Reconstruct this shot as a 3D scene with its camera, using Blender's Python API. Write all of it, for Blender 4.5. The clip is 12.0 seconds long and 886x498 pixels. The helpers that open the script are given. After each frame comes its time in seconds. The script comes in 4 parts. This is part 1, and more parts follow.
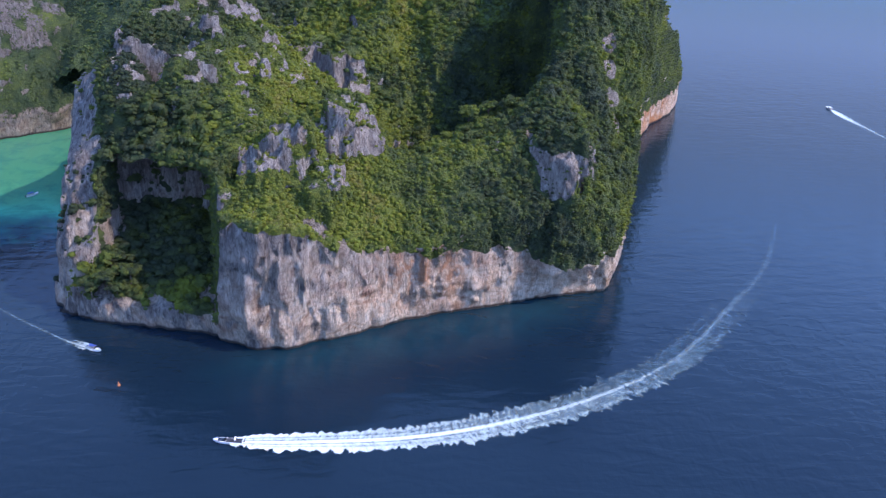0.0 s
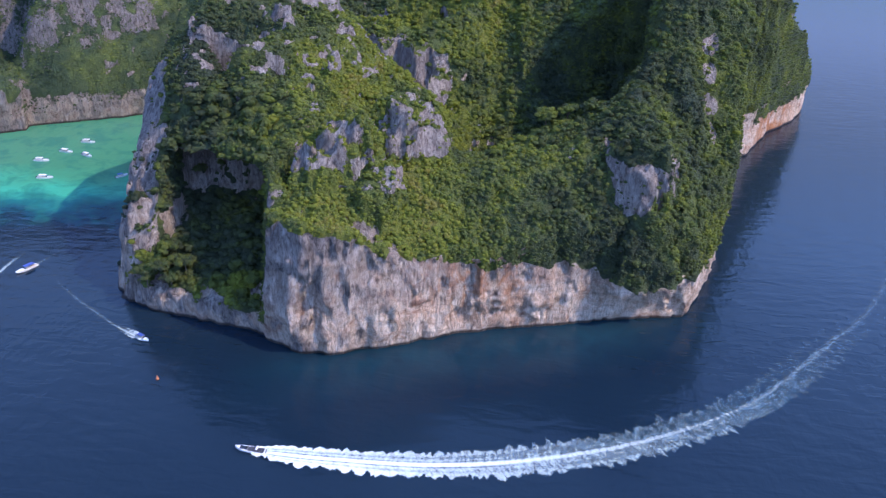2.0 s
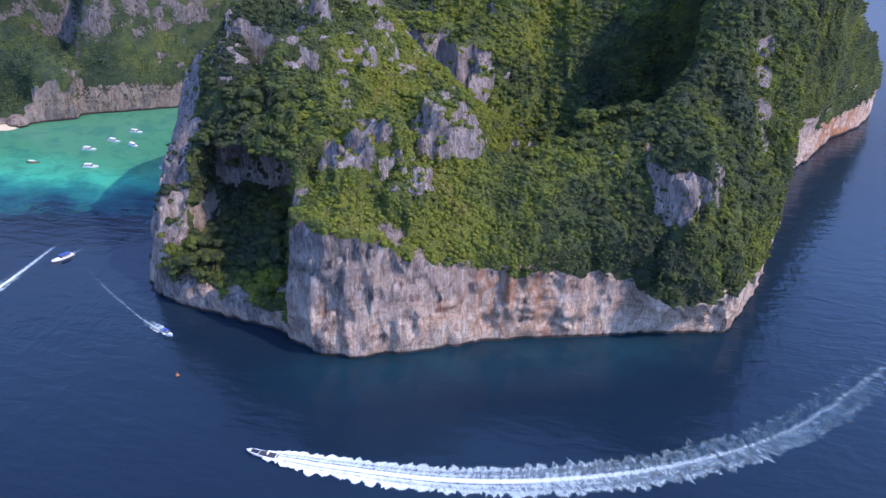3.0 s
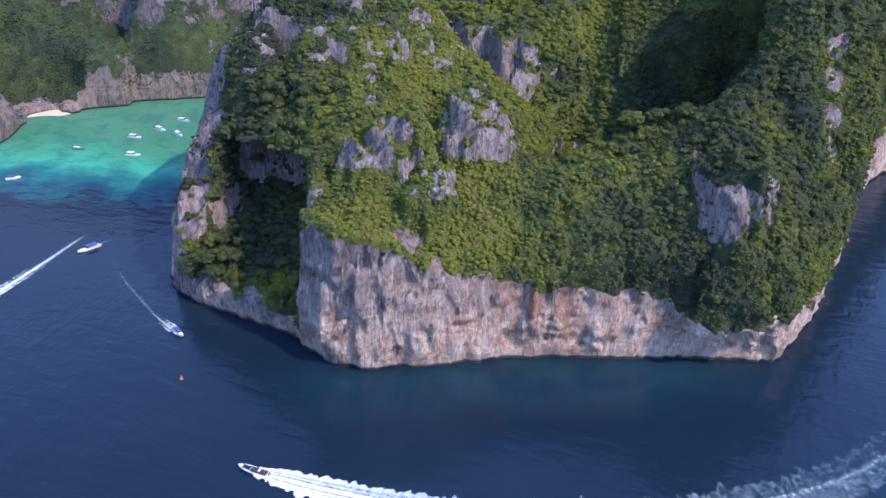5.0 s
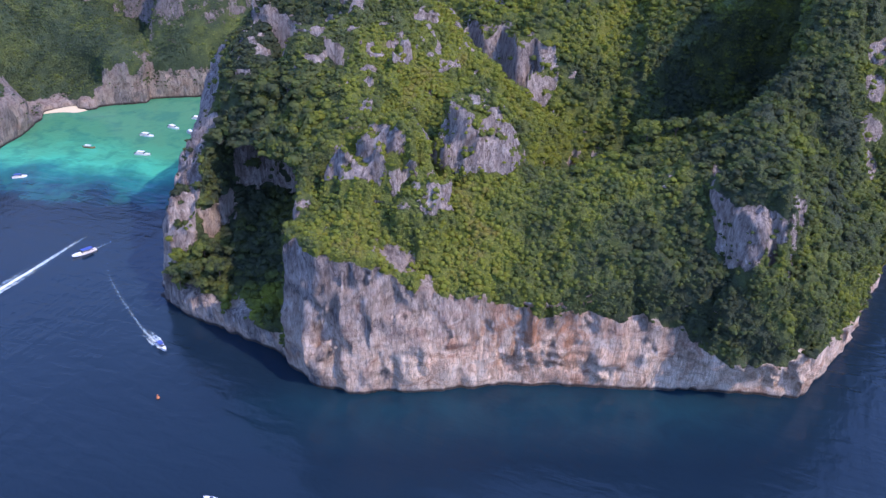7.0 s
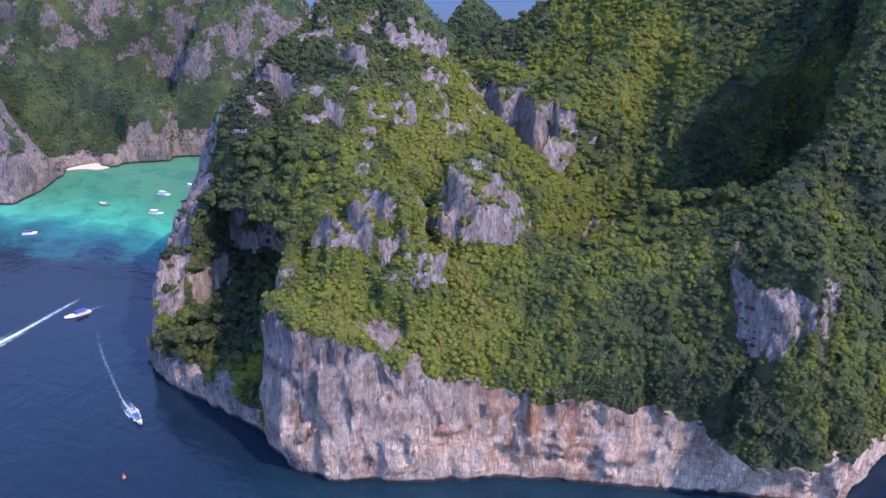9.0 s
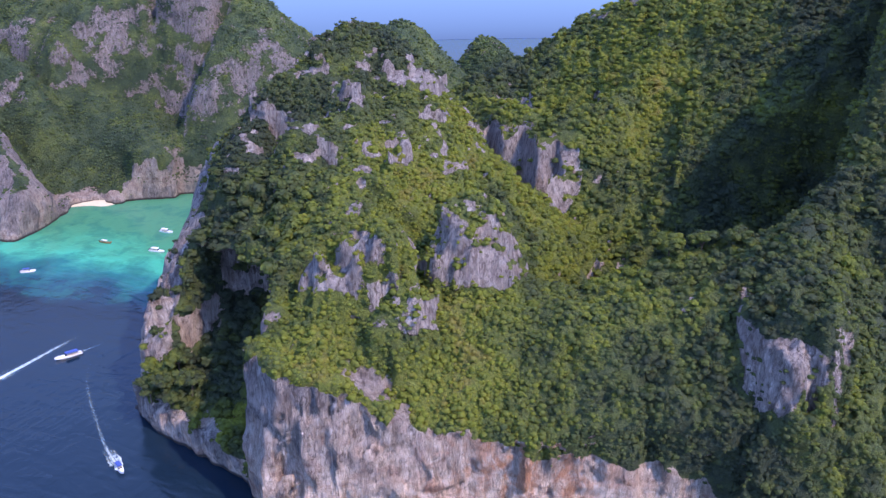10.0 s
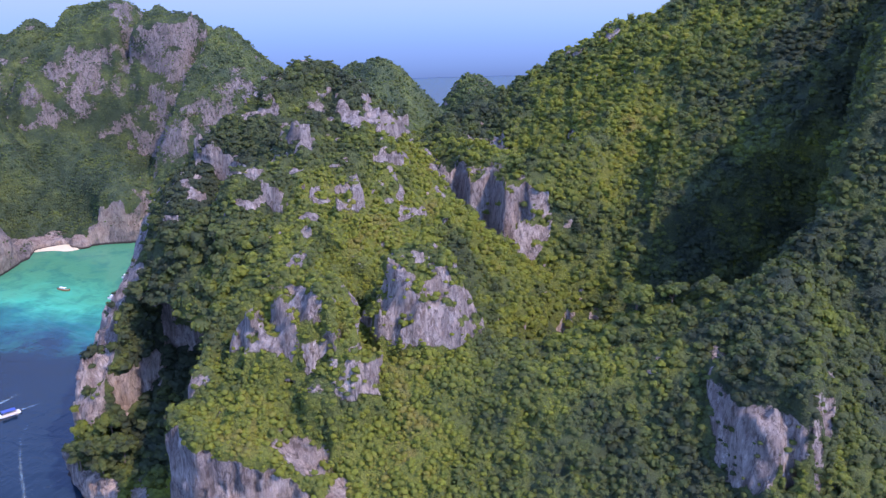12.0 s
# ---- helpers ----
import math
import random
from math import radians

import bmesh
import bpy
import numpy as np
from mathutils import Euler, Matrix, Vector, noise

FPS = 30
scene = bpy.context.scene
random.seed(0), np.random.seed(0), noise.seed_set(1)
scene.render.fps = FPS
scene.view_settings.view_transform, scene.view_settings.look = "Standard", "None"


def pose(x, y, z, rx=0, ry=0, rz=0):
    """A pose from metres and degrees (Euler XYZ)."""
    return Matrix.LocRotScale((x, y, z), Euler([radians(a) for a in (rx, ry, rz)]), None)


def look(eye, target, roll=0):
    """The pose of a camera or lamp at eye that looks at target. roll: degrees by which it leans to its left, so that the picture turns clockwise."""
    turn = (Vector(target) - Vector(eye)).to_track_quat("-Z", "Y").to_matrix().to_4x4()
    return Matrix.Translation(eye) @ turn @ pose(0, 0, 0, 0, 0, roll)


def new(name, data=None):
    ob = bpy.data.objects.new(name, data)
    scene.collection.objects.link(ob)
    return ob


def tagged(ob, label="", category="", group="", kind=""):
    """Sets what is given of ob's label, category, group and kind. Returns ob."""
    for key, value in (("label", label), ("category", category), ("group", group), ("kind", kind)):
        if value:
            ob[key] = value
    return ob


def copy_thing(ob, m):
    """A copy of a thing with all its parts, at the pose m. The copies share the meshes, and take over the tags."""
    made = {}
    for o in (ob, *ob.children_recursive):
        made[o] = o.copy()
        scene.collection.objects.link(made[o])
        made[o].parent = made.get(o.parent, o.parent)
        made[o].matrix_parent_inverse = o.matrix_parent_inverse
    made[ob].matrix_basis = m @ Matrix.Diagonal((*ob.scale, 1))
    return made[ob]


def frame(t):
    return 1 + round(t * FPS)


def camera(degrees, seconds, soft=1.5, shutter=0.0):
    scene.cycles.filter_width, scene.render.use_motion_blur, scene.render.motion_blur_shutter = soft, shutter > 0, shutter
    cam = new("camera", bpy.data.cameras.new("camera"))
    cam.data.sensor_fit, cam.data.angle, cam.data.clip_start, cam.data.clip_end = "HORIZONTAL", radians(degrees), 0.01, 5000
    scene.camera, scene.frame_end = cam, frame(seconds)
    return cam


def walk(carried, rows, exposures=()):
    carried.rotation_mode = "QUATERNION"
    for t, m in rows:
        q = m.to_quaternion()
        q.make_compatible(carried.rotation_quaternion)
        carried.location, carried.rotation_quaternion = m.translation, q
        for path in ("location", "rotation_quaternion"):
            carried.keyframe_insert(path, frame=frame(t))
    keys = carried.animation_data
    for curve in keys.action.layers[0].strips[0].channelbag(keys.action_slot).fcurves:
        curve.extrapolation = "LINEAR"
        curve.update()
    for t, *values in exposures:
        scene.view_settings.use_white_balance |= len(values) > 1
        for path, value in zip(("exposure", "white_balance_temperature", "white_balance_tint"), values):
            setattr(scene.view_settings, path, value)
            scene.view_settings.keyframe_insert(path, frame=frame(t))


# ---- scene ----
cam = camera(57.3, 12.0, 1.4)
PATH = [
    (0, (0.242, 9.947, 225.863), (0.284, 11.76, 225.019), 1.9),
    (0.5, (8.336, 17.553, 225.818), (8.325, 19.362, 224.964), 1.7),
    (1, (16.393, 25.174, 225.752), (16.305, 26.977, 224.89), 1.7),
    (1.5, (24.289, 32.87, 225.667), (24.115, 34.662, 224.797), 1.6),
    (2, (31.722, 40.742, 225.533), (31.467, 42.521, 224.656), 1.6),
    (2.5, (38.384, 48.801, 225.331), (38.049, 50.562, 224.445), 1.5),
    (3, (43.893, 57.001, 224.952), (43.498, 58.746, 224.058), 1.5),
    (5, (60.742, 89.958, 220.849), (60.174, 91.642, 219.932), 1.1),
    (5.5, (64.129, 98.256, 220.296), (63.529, 99.925, 219.371), 0.9),
    (6, (66.933, 106.638, 219.729), (66.31, 108.294, 218.797), 0.9),
    (6.5, (69.388, 115.002, 219.071), (68.745, 116.649, 218.136), 0.8),
    (7, (71.699, 123.324, 218.245), (71.031, 124.963, 217.315), 0.7),
    (9, (80.381, 156.359, 211.212), (79.58, 158.01, 210.416), 0.6),
    (9.5, (82.162, 164.692, 210.28), (81.33, 166.345, 209.523), 0.4),
    (10, (83.678, 173.045, 209.449), (82.82, 174.703, 208.732), 0.3),
    (10.5, (85.035, 181.342, 208.651), (84.166, 183.01, 207.971), 0.3),
    (11, (86.366, 189.522, 207.946), (85.492, 191.202, 207.303), 0.1),
    (11.5, (87.884, 197.496, 207.375), (87.007, 199.18, 206.747), -0.1),
    (12, (89.517, 205.339, 206.887), (88.641, 207.021, 206.253), -0.1),
]
walk(cam, [(t, look(eye, target, roll)) for t, eye, target, roll in PATH], [(0, 1.32, 6060, 24), (3, 1.35, 6100, 29), (6, 1.39, 6120, 32), (12, 1.55, 6100, 37)])

# ---- light ----
SUN_AZ = (0.97, -0.24)
SUN_EL = 47.0
world = bpy.data.worlds.new("sky")
scene.world = world
world.use_nodes = True
wn, wl = world.node_tree.nodes, world.node_tree.links
sky = wn.new("ShaderNodeTexSky")
sky.sky_type = "NISHITA"
sky.sun_disc = False
sky.sun_elevation = radians(SUN_EL)
sky.sun_rotation = math.atan2(SUN_AZ[0], SUN_AZ[1])
sky.air_density, sky.dust_density, sky.ozone_density = 1.0, 0.1, 3.0
cool = wn.new("ShaderNodeMix")
cool.data_type, cool.blend_type = "RGBA", "MULTIPLY"
cool.inputs[0].default_value, cool.inputs[7].default_value = 1.0, (0.90, 1.0, 1.12, 1)
wl.new(sky.outputs[0], cool.inputs[6])
wl.new(cool.outputs[2], wn["Background"].inputs[0])
wn["Background"].inputs[1].default_value = 0.24
sun = new("sun", bpy.data.lights.new("sun", "SUN"))
sun.data.energy, sun.data.angle, sun.data.color = 2.0, radians(0.6), (1.0, 0.86, 0.66)
flat = math.hypot(*SUN_AZ)
sun.matrix_world = look((SUN_AZ[0] / flat * math.cos(radians(SUN_EL)) * 900, SUN_AZ[1] / flat * math.cos(radians(SUN_EL)) * 900,
                         math.sin(radians(SUN_EL)) * 900), (0, 0, 0))


# ---- material helpers ----
class Nodes:
    def __init__(self, name):
        self.mat = bpy.data.materials.new(name)
        self.mat.use_nodes = True
        self.n, self.l = self.mat.node_tree.nodes, self.mat.node_tree.links
        self.bsdf = self.n["Principled BSDF"]
        self.co = self.n.new("ShaderNodeNewGeometry").outputs["Position"]

    def put(self, socket, value):
        if hasattr(value, "links"):
            self.l.new(value, socket)
        else:
            socket.default_value = value

    def noise(self, scale, detail=3.0, stretch=(1, 1, 1), rough=0.55, distort=0.0, turn=0.0):
        m = self.n.new("ShaderNodeMapping")
        m.inputs["Rotation"].default_value = (0, 0, radians(turn))
        m.inputs["Scale"].default_value = stretch
        self.l.new(self.co, m.inputs["Vector"])
        t = self.n.new("ShaderNodeTexNoise")
        t.inputs["Scale"].default_value, t.inputs["Detail"].default_value = scale, detail
        t.inputs["Roughness"].default_value, t.inputs["Distortion"].default_value = rough, distort
        self.l.new(m.outputs[0], t.inputs["Vector"])
        return t.outputs["Fac"]

    def ramp(self, fac, *stops):
        r = self.n.new("ShaderNodeValToRGB")
        e = r.color_ramp.elements
        while len(e) < len(stops):
            e.new(0.5)
        for k, (p, c) in zip(e, stops):
            k.position, k.color = p, (*c, 1) if hasattr(c, "__len__") else (c, c, c, 1)
        self.l.new(fac, r.inputs[0])
        return r.outputs[0]

    def mix(self, fac, a, b, kind="MIX"):
        m = self.n.new("ShaderNodeMix")
        m.data_type, m.blend_type = "RGBA", kind
        self.put(m.inputs[0], fac)
        for s, v in ((m.inputs[6], a), (m.inputs[7], b)):
            self.put(s, (*v, 1) if isinstance(v, tuple) else v)
        return m.outputs[2]

    def math(self, op, a, b=0.0, clamp=False):
        m = self.n.new("ShaderNodeMath")
        m.operation, m.use_clamp = op, clamp
        self.put(m.inputs[0], a)
        self.put(m.inputs[1], b)
        return m.outputs[0]

    def axis(self, vector, k):
        s = self.n.new("ShaderNodeSeparateXYZ")
        self.l.new(vector, s.inputs[0])
        return s.outputs[k]

    def attribute(self, name):
        a = self.n.new("ShaderNodeAttribute")
        a.attribute_name = name
        return a.outputs["Fac"]

    def bump(self, height, strength, distance):
        b = self.n.new("ShaderNodeBump")
        b.inputs["Strength"].default_value, b.inputs["Distance"].default_value = strength, distance
        self.l.new(height, b.inputs["Height"])
        self.l.new(b.outputs[0], self.bsdf.inputs["Normal"])

    def done(self, colour, roughness=0.8, metallic=0.0, specular=0.3):
        self.put(self.bsdf.inputs["Base Color"], (*colour, 1) if isinstance(colour, tuple) else colour)
        self.put(self.bsdf.inputs["Roughness"], roughness)
        self.bsdf.inputs["Metallic"].default_value = metallic
        self.bsdf.inputs["Specular IOR Level"].default_value = specular
        return self.mat


def leaf_colour(k, tint, dark, mid, light):
    wide = k.noise(0.028, 3, rough=0.6)
    fac = k.math("ADD", k.math("MULTIPLY", tint, 0.44), k.math("MULTIPLY", k.math("SUBTRACT", wide, 0.44), 1.5))
    fac = k.math("ADD", fac, k.math("MULTIPLY", k.math("SUBTRACT", k.noise(0.12, 3, rough=0.6), 0.5), 1.0))
    # lighter, yellower species on the western slope, darker ones to the east and in the bowl, slope light painted in
    # the far west's shade goes into its darker leaf colour
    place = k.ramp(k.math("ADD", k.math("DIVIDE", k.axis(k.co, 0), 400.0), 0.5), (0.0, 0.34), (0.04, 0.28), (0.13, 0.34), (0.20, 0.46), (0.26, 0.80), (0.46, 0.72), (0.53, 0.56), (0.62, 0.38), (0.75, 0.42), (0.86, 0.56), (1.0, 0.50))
    # sunlight on the low southern ledge is put in as lighter leaves
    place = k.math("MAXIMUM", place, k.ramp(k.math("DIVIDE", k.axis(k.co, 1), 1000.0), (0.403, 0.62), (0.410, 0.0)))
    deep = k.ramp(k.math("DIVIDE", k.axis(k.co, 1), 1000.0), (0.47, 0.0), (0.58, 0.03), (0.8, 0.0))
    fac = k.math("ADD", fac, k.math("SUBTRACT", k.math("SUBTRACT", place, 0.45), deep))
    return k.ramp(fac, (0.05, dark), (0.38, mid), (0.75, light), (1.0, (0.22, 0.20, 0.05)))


NEAR_GREENS = (0.050, 0.066, 0.040), (0.098, 0.125, 0.040), (0.200, 0.228, 0.032)
# a little lighter than the near greens, standing in for distance haze
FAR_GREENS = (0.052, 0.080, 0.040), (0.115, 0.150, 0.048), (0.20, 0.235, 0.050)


def karst_material(name, warm=1.0, greens=NEAR_GREENS, pale=1.0):
    k = Nodes(name)
    height = k.axis(k.co, 2)
    up = k.axis(k.n["Geometry"].outputs["Normal"], 2)
    streak = k.noise(0.15, 8, (1, 1, 0.30), 0.68, 0.8)
    blotch = k.noise(0.05, 4, (1, 1, 0.8), 0.6, 0.8)
    fine = k.noise(1.5, 7, (1, 1, 0.3), 0.8)
    seam = k.math("ABSOLUTE", k.math("SUBTRACT", k.noise(0.24, 6, (1, 1, 0.16), 0.62, 0.5), 0.5))
    vein = k.math("ABSOLUTE", k.math("SUBTRACT", k.noise(0.62, 5, (1, 1, 0.26), 0.65, 0.6), 0.5))
    crack = k.math("MAXIMUM", k.ramp(seam, (0.0, 1.0), (0.035, 0.0)), k.ramp(vein, (0.0, 0.9), (0.035, 0.0)))
    rock = k.ramp(streak, (0.34, (0.175, 0.148, 0.134)), (0.44, (0.285, 0.234, 0.200)), (0.53, (0.37 * pale, 0.318 * pale, 0.278 * pale)), (0.62, (0.48 * pale, 0.415 * pale, 0.355 * pale)))
    rock = k.mix(k.ramp(fine, (0.50, 0.0), (0.64, 0.45)), rock, (0.14, 0.130, 0.125))
    # fluting, pale calcite runs and black drip stains down the face
    flute = k.noise(0.42, 6, (1, 1, 0.10), 0.62, 0.6)
    calcite = k.ramp(k.noise(0.30, 6, (1, 1, 0.07), 0.66, 0.9), (0.56, 0.0), (0.66, 0.85))
    drip = k.ramp(k.noise(0.36, 5, (1, 1, 0.05), 0.62, 0.5), (0.32, 0.45), (0.40, 0.0))
    rock = k.mix(k.ramp(flute, (0.36, 0.55), (0.46, 0.0)), rock, (0.095, 0.082, 0.076))
    rock = k.mix(calcite, rock, (0.56 * pale, 0.50 * pale, 0.44 * pale))
    rock = k.mix(drip, rock, (0.075, 0.070, 0.072))
    rock = k.mix(k.math("MULTIPLY", crack, 0.3), rock, (0.070, 0.062, 0.060))
    # sharp little karren, and grey weathering on the upper rocks
    pit = k.noise(0.55, 8, (1, 1, 0.42), 0.75, 0.5)
    rock = k.mix(k.ramp(pit, (0.40, 0.70), (0.50, 0.0)), rock, (0.055, 0.049, 0.050))
    rock = k.mix(k.math("MULTIPLY", k.ramp(k.math("DIVIDE", height, 200.0), (0.34, 0.0), (0.44, 0.35)), k.ramp(pit, (0.47, 0.0), (0.6, 1.0))), rock, (0.27, 0.24, 0.215))
    # warm iron-stained bands on the lower sea cliffs
    low = k.ramp(k.math("DIVIDE", height, 60.0), (0.05, 1.0), (0.34, 1.0), (0.50, 0.55), (0.85, 0.35), (1.0, 0.1))
    stain = k.math("MULTIPLY", k.ramp(k.math("ADD", blotch, k.ramp(k.math("ADD", k.math("DIVIDE", k.axis(k.co, 0), 400.0), 0.5), (0.28, 0.02), (0.42, 0.15), (0.52, 0.30))), (0.46, 0.0), (0.54, 1.0)), low)
    # paler and warmer towards the east of the seaward face, rust-red on the far east point
    east = k.ramp(k.math("ADD", k.math("DIVIDE", k.axis(k.co, 0), 400.0), 0.5), (0.26, 0.62), (0.38, 1.0), (0.5, 1.0))
    stain = k.math("MULTIPLY", stain, k.math("MULTIPLY", east, 0.95 * warm))
    off = k.n.new("ShaderNodeVectorMath")
    off.operation = "DISTANCE"
    k.l.new(k.co, off.inputs[0])
    off.inputs[1].default_value = (222, 800, 10)
    rust = k.math("MULTIPLY", k.ramp(k.math("DIVIDE", off.outputs["Value"], 70.0), (0.4, 1.0), (0.9, 0.0)), k.ramp(blotch, (0.36, 0.0), (0.5, 0.9)))
    rust = k.math("MULTIPLY", rust, k.ramp(k.math("DIVIDE", height, 40.0), (0.45, 1.0), (0.85, 0.0)))
    rock = k.mix(stain, rock, k.mix(k.math("MULTIPLY", crack, 0.4), k.ramp(k.noise(0.12, 9, (1, 1, 1.1), 0.68, 0.8), (0.33, (0.40, 0.20, 0.12)), (0.40, (0.60, 0.39, 0.26)), (0.47, (0.78, 0.57, 0.40)), (0.58, (0.87, 0.71, 0.54))), (0.13, 0.09, 0.075)))
    rock = k.mix(k.math("MULTIPLY", drip, 0.6), rock, (0.10, 0.085, 0.08))
    rock = k.mix(k.ramp(pit, (0.37, 0.50), (0.46, 0.0)), rock, (0.15, 0.11, 0.09))
    rock = k.mix(rust, rock, k.mix(k.math("MULTIPLY", crack, 0.6), (0.55, 0.21, 0.07), (0.12, 0.06, 0.03)))
    near = k.n.new("ShaderNodeVectorMath")
    near.operation = "DISTANCE"
    k.l.new(k.co, near.inputs[0])
    near.inputs[1].default_value = (2, 400, 32)
    iron = k.math("MULTIPLY", k.ramp(k.math("DIVIDE", near.outputs["Value"], 50.0), (0.2, 0.8), (0.9, 0.0)), k.ramp(k.noise(0.11, 7, (1, 1, 0.7), 0.66, 0.6), (0.46, 0.0), (0.56, 1.0)))
    rock = k.mix(k.math("MULTIPLY", iron, warm), rock, k.mix(k.math("MULTIPLY", crack, 0.6), (0.56, 0.25, 0.12), (0.14, 0.07, 0.04)))
    # level bedding lines in the eastern half of the sea cliff
    beds = k.math("MULTIPLY", k.ramp(k.noise(0.55, 6, (0.10, 0.10, 1), 0.7, 0.4), (0.34, 0.5), (0.46, 0.0)), stain)
    rock = k.mix(beds, rock, (0.20, 0.13, 0.10))
    wet = k.ramp(k.math("DIVIDE", height, 4.0), (0.25, 0.92), (0.55, 0.0))
    rock = k.mix(wet, rock, (0.035, 0.03, 0.027))
    # low undergrowth wherever plants have taken hold
    leafy = k.noise(0.75, 4, rough=0.7)
    # dark mottling paints shade into the gaps between the crowns
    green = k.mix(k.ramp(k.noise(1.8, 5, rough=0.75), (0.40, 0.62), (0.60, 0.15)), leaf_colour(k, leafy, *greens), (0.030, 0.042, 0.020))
    cover = k.math("ADD", k.attribute("growth"), k.math("MULTIPLY", k.math("SUBTRACT", k.noise(0.30, 5, rough=0.7), 0.5), 1.45))
    cover = k.ramp(cover, (0.36, 0.0), (0.50, 1.0))
    colour = k.mix(cover, rock, green)
    relief = k.math("ADD", k.math("SUBTRACT", k.math("ADD", streak, k.math("MULTIPLY", flute, 1.2)), k.math("MULTIPLY", crack, 0.35)), k.math("ADD", k.math("MULTIPLY", fine, 0.4), k.math("MULTIPLY", pit, 0.8)))
    k.bump(k.mix(cover, relief, k.math("MULTIPLY", leafy, 1.6)), 0.9, 2.2)
    return k.done(colour, 0.9, specular=0.15)


def leaf_material(name, greens):
    k = Nodes(name)
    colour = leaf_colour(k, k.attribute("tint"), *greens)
    grain = k.noise(2.2, 5, rough=0.75)
    colour = k.mix(k.ramp(grain, (0.38, 0.22), (0.52, 0.0)), colour, (0.030, 0.052, 0.028))
    colour = k.mix(k.ramp(grain, (0.54, 0.0), (0.70, 0.15)), colour, (0.24, 0.29, 0.05))
    k.bump(grain, 0.35, 0.8)
    mat = k.done(colour, 0.7, specular=0.12)
    thin = k.n.new("ShaderNodeBsdfTranslucent")
    k.l.new(k.mix(1.0, colour, (1.3, 1.32, 0.6), "MULTIPLY"), thin.inputs[0])
    mixer = k.n.new("ShaderNodeMixShader")
    mixer.inputs[0].default_value = 0.44
    k.l.new(k.bsdf.outputs[0], mixer.inputs[1])
    k.l.new(thin.outputs[0], mixer.inputs[2])
    k.l.new(mixer.outputs[0], k.n["Material Output"].inputs[0])
    return mat


def plain(name, colour, roughness=0.5, metallic=0.0, vary=0.12, scale=2.0):
    k = Nodes(name)
    dark = tuple(c * (1 - vary) for c in colour)
    return k.done(k.mix(k.noise(scale, 4), dark, colour), roughness, metallic, 0.4)


def water_material():
    k = Nodes("sea water")
    x, y = k.axis(k.co, 0), k.axis(k.co, 1)
    warp = k.noise(0.022, 4, rough=0.6)
    patch = k.noise(0.05, 5, rough=0.65, distort=0.5)
    # the sandy bay: a shelf that begins along a slanting line and ends at the strait's east wall
    shelf = k.math("SUBTRACT", k.math("ADD", y, k.math("MULTIPLY", x, -0.18)), 528.0)
    shelf = k.math("ADD", shelf, k.math("MULTIPLY", k.math("SUBTRACT", warp, 0.5), 90.0))
    shelf = k.math("DIVIDE", shelf, 120.0)
    bay = k.math("MULTIPLY", k.ramp(k.math("ADD", k.math("DIVIDE", x, 1000.0), 1.0), (0.0, 1.0), (0.80, 1.0), (0.84, 0.0)),
                 k.ramp(k.math("DIVIDE", y, 1000.0), (0.0, 1.0), (0.76, 1.0), (0.80, 0.0)))
    deep = k.mix(k.ramp(k.noise(0.006, 3), (0.35, 0.0), (0.7, 1.0)), (0.0054, 0.0142, 0.0240), (0.0080, 0.0195, 0.031))
    sand = k.ramp(shelf, (0.0, (0.006, 0.030, 0.055)), (0.20, (0.006, 0.052, 0.070)), (0.38, (0.011, 0.140, 0.125)), (0.54, (0.036, 0.33, 0.19)), (0.8, (0.045, 0.24, 0.120)), (1.0, (0.050, 0.20, 0.100)))
    weed = k.ramp(patch, (0.48, 0.0), (0.62, 0.5))
    sand = k.mix(weed, sand, (0.012, 0.125, 0.092))
    # far water turns bluer with distance, its haze put into the colour
    reach = k.n.new("ShaderNodeVectorMath")
    reach.operation = "LENGTH"
    k.l.new(k.co, reach.inputs[0])
    deep = k.mix(k.ramp(k.math("DIVIDE", reach.outputs["Value"], 3000.0), (0.3, 0.0), (0.6, 1.0)), deep, (0.004, 0.020, 0.050))
    colour = k.mix(k.math("MULTIPLY", bay, k.ramp(shelf, (0.0, 0.0), (0.15, 1.0))), deep, sand)
    # greenish shallows at the foot of the sea cliffs
    foot = k.math("ABSOLUTE", k.math("SUBTRACT", k.math("SUBTRACT", y, k.math("MULTIPLY", x, 0.40)), 388.0))
    foot = k.ramp(k.math("DIVIDE", foot, 60.0), (0.0, 0.4), (0.6, 0.0))
    foot = k.math("MULTIPLY", foot, k.ramp(k.math("ADD", k.math("DIVIDE", x, 1000.0), 0.5), (0.38, 0.0), (0.44, 1.0), (0.56, 1.0), (0.63, 0.0)))
    colour = k.mix(k.math("MULTIPLY", foot, k.ramp(patch, (0.3, 0.3), (0.7, 1.0))), colour, (0.009, 0.062, 0.078))
    chop = k.math("ADD", k.math("MULTIPLY", k.noise(0.30, 4, (1, 0.55, 1), 0.6), 0.6), k.math("MULTIPLY", k.noise(0.10, 2, (0.55, 1.4, 1), 0.5, 0.6), 1.6))
    chop = k.math("ADD", chop, k.math("MULTIPLY", k.noise(0.15, 3, (0.45, 1.0, 1), 0.55), 0.35))
    # trains of old boat waves: north-south lines in the west, lines along the curved wake in the east
    west = k.ramp(k.math("ADD", k.math("DIVIDE", x, 1000.0), 0.5), (0.36, 1.0), (0.43, 0.0))
    east = k.ramp(k.math("ADD", k.math("DIVIDE", x, 1000.0), 0.5), (0.53, 0.0), (0.60, 1.0))
    patches = k.ramp(k.noise(0.018, 3), (0.40, 0.2), (0.62, 1.0))
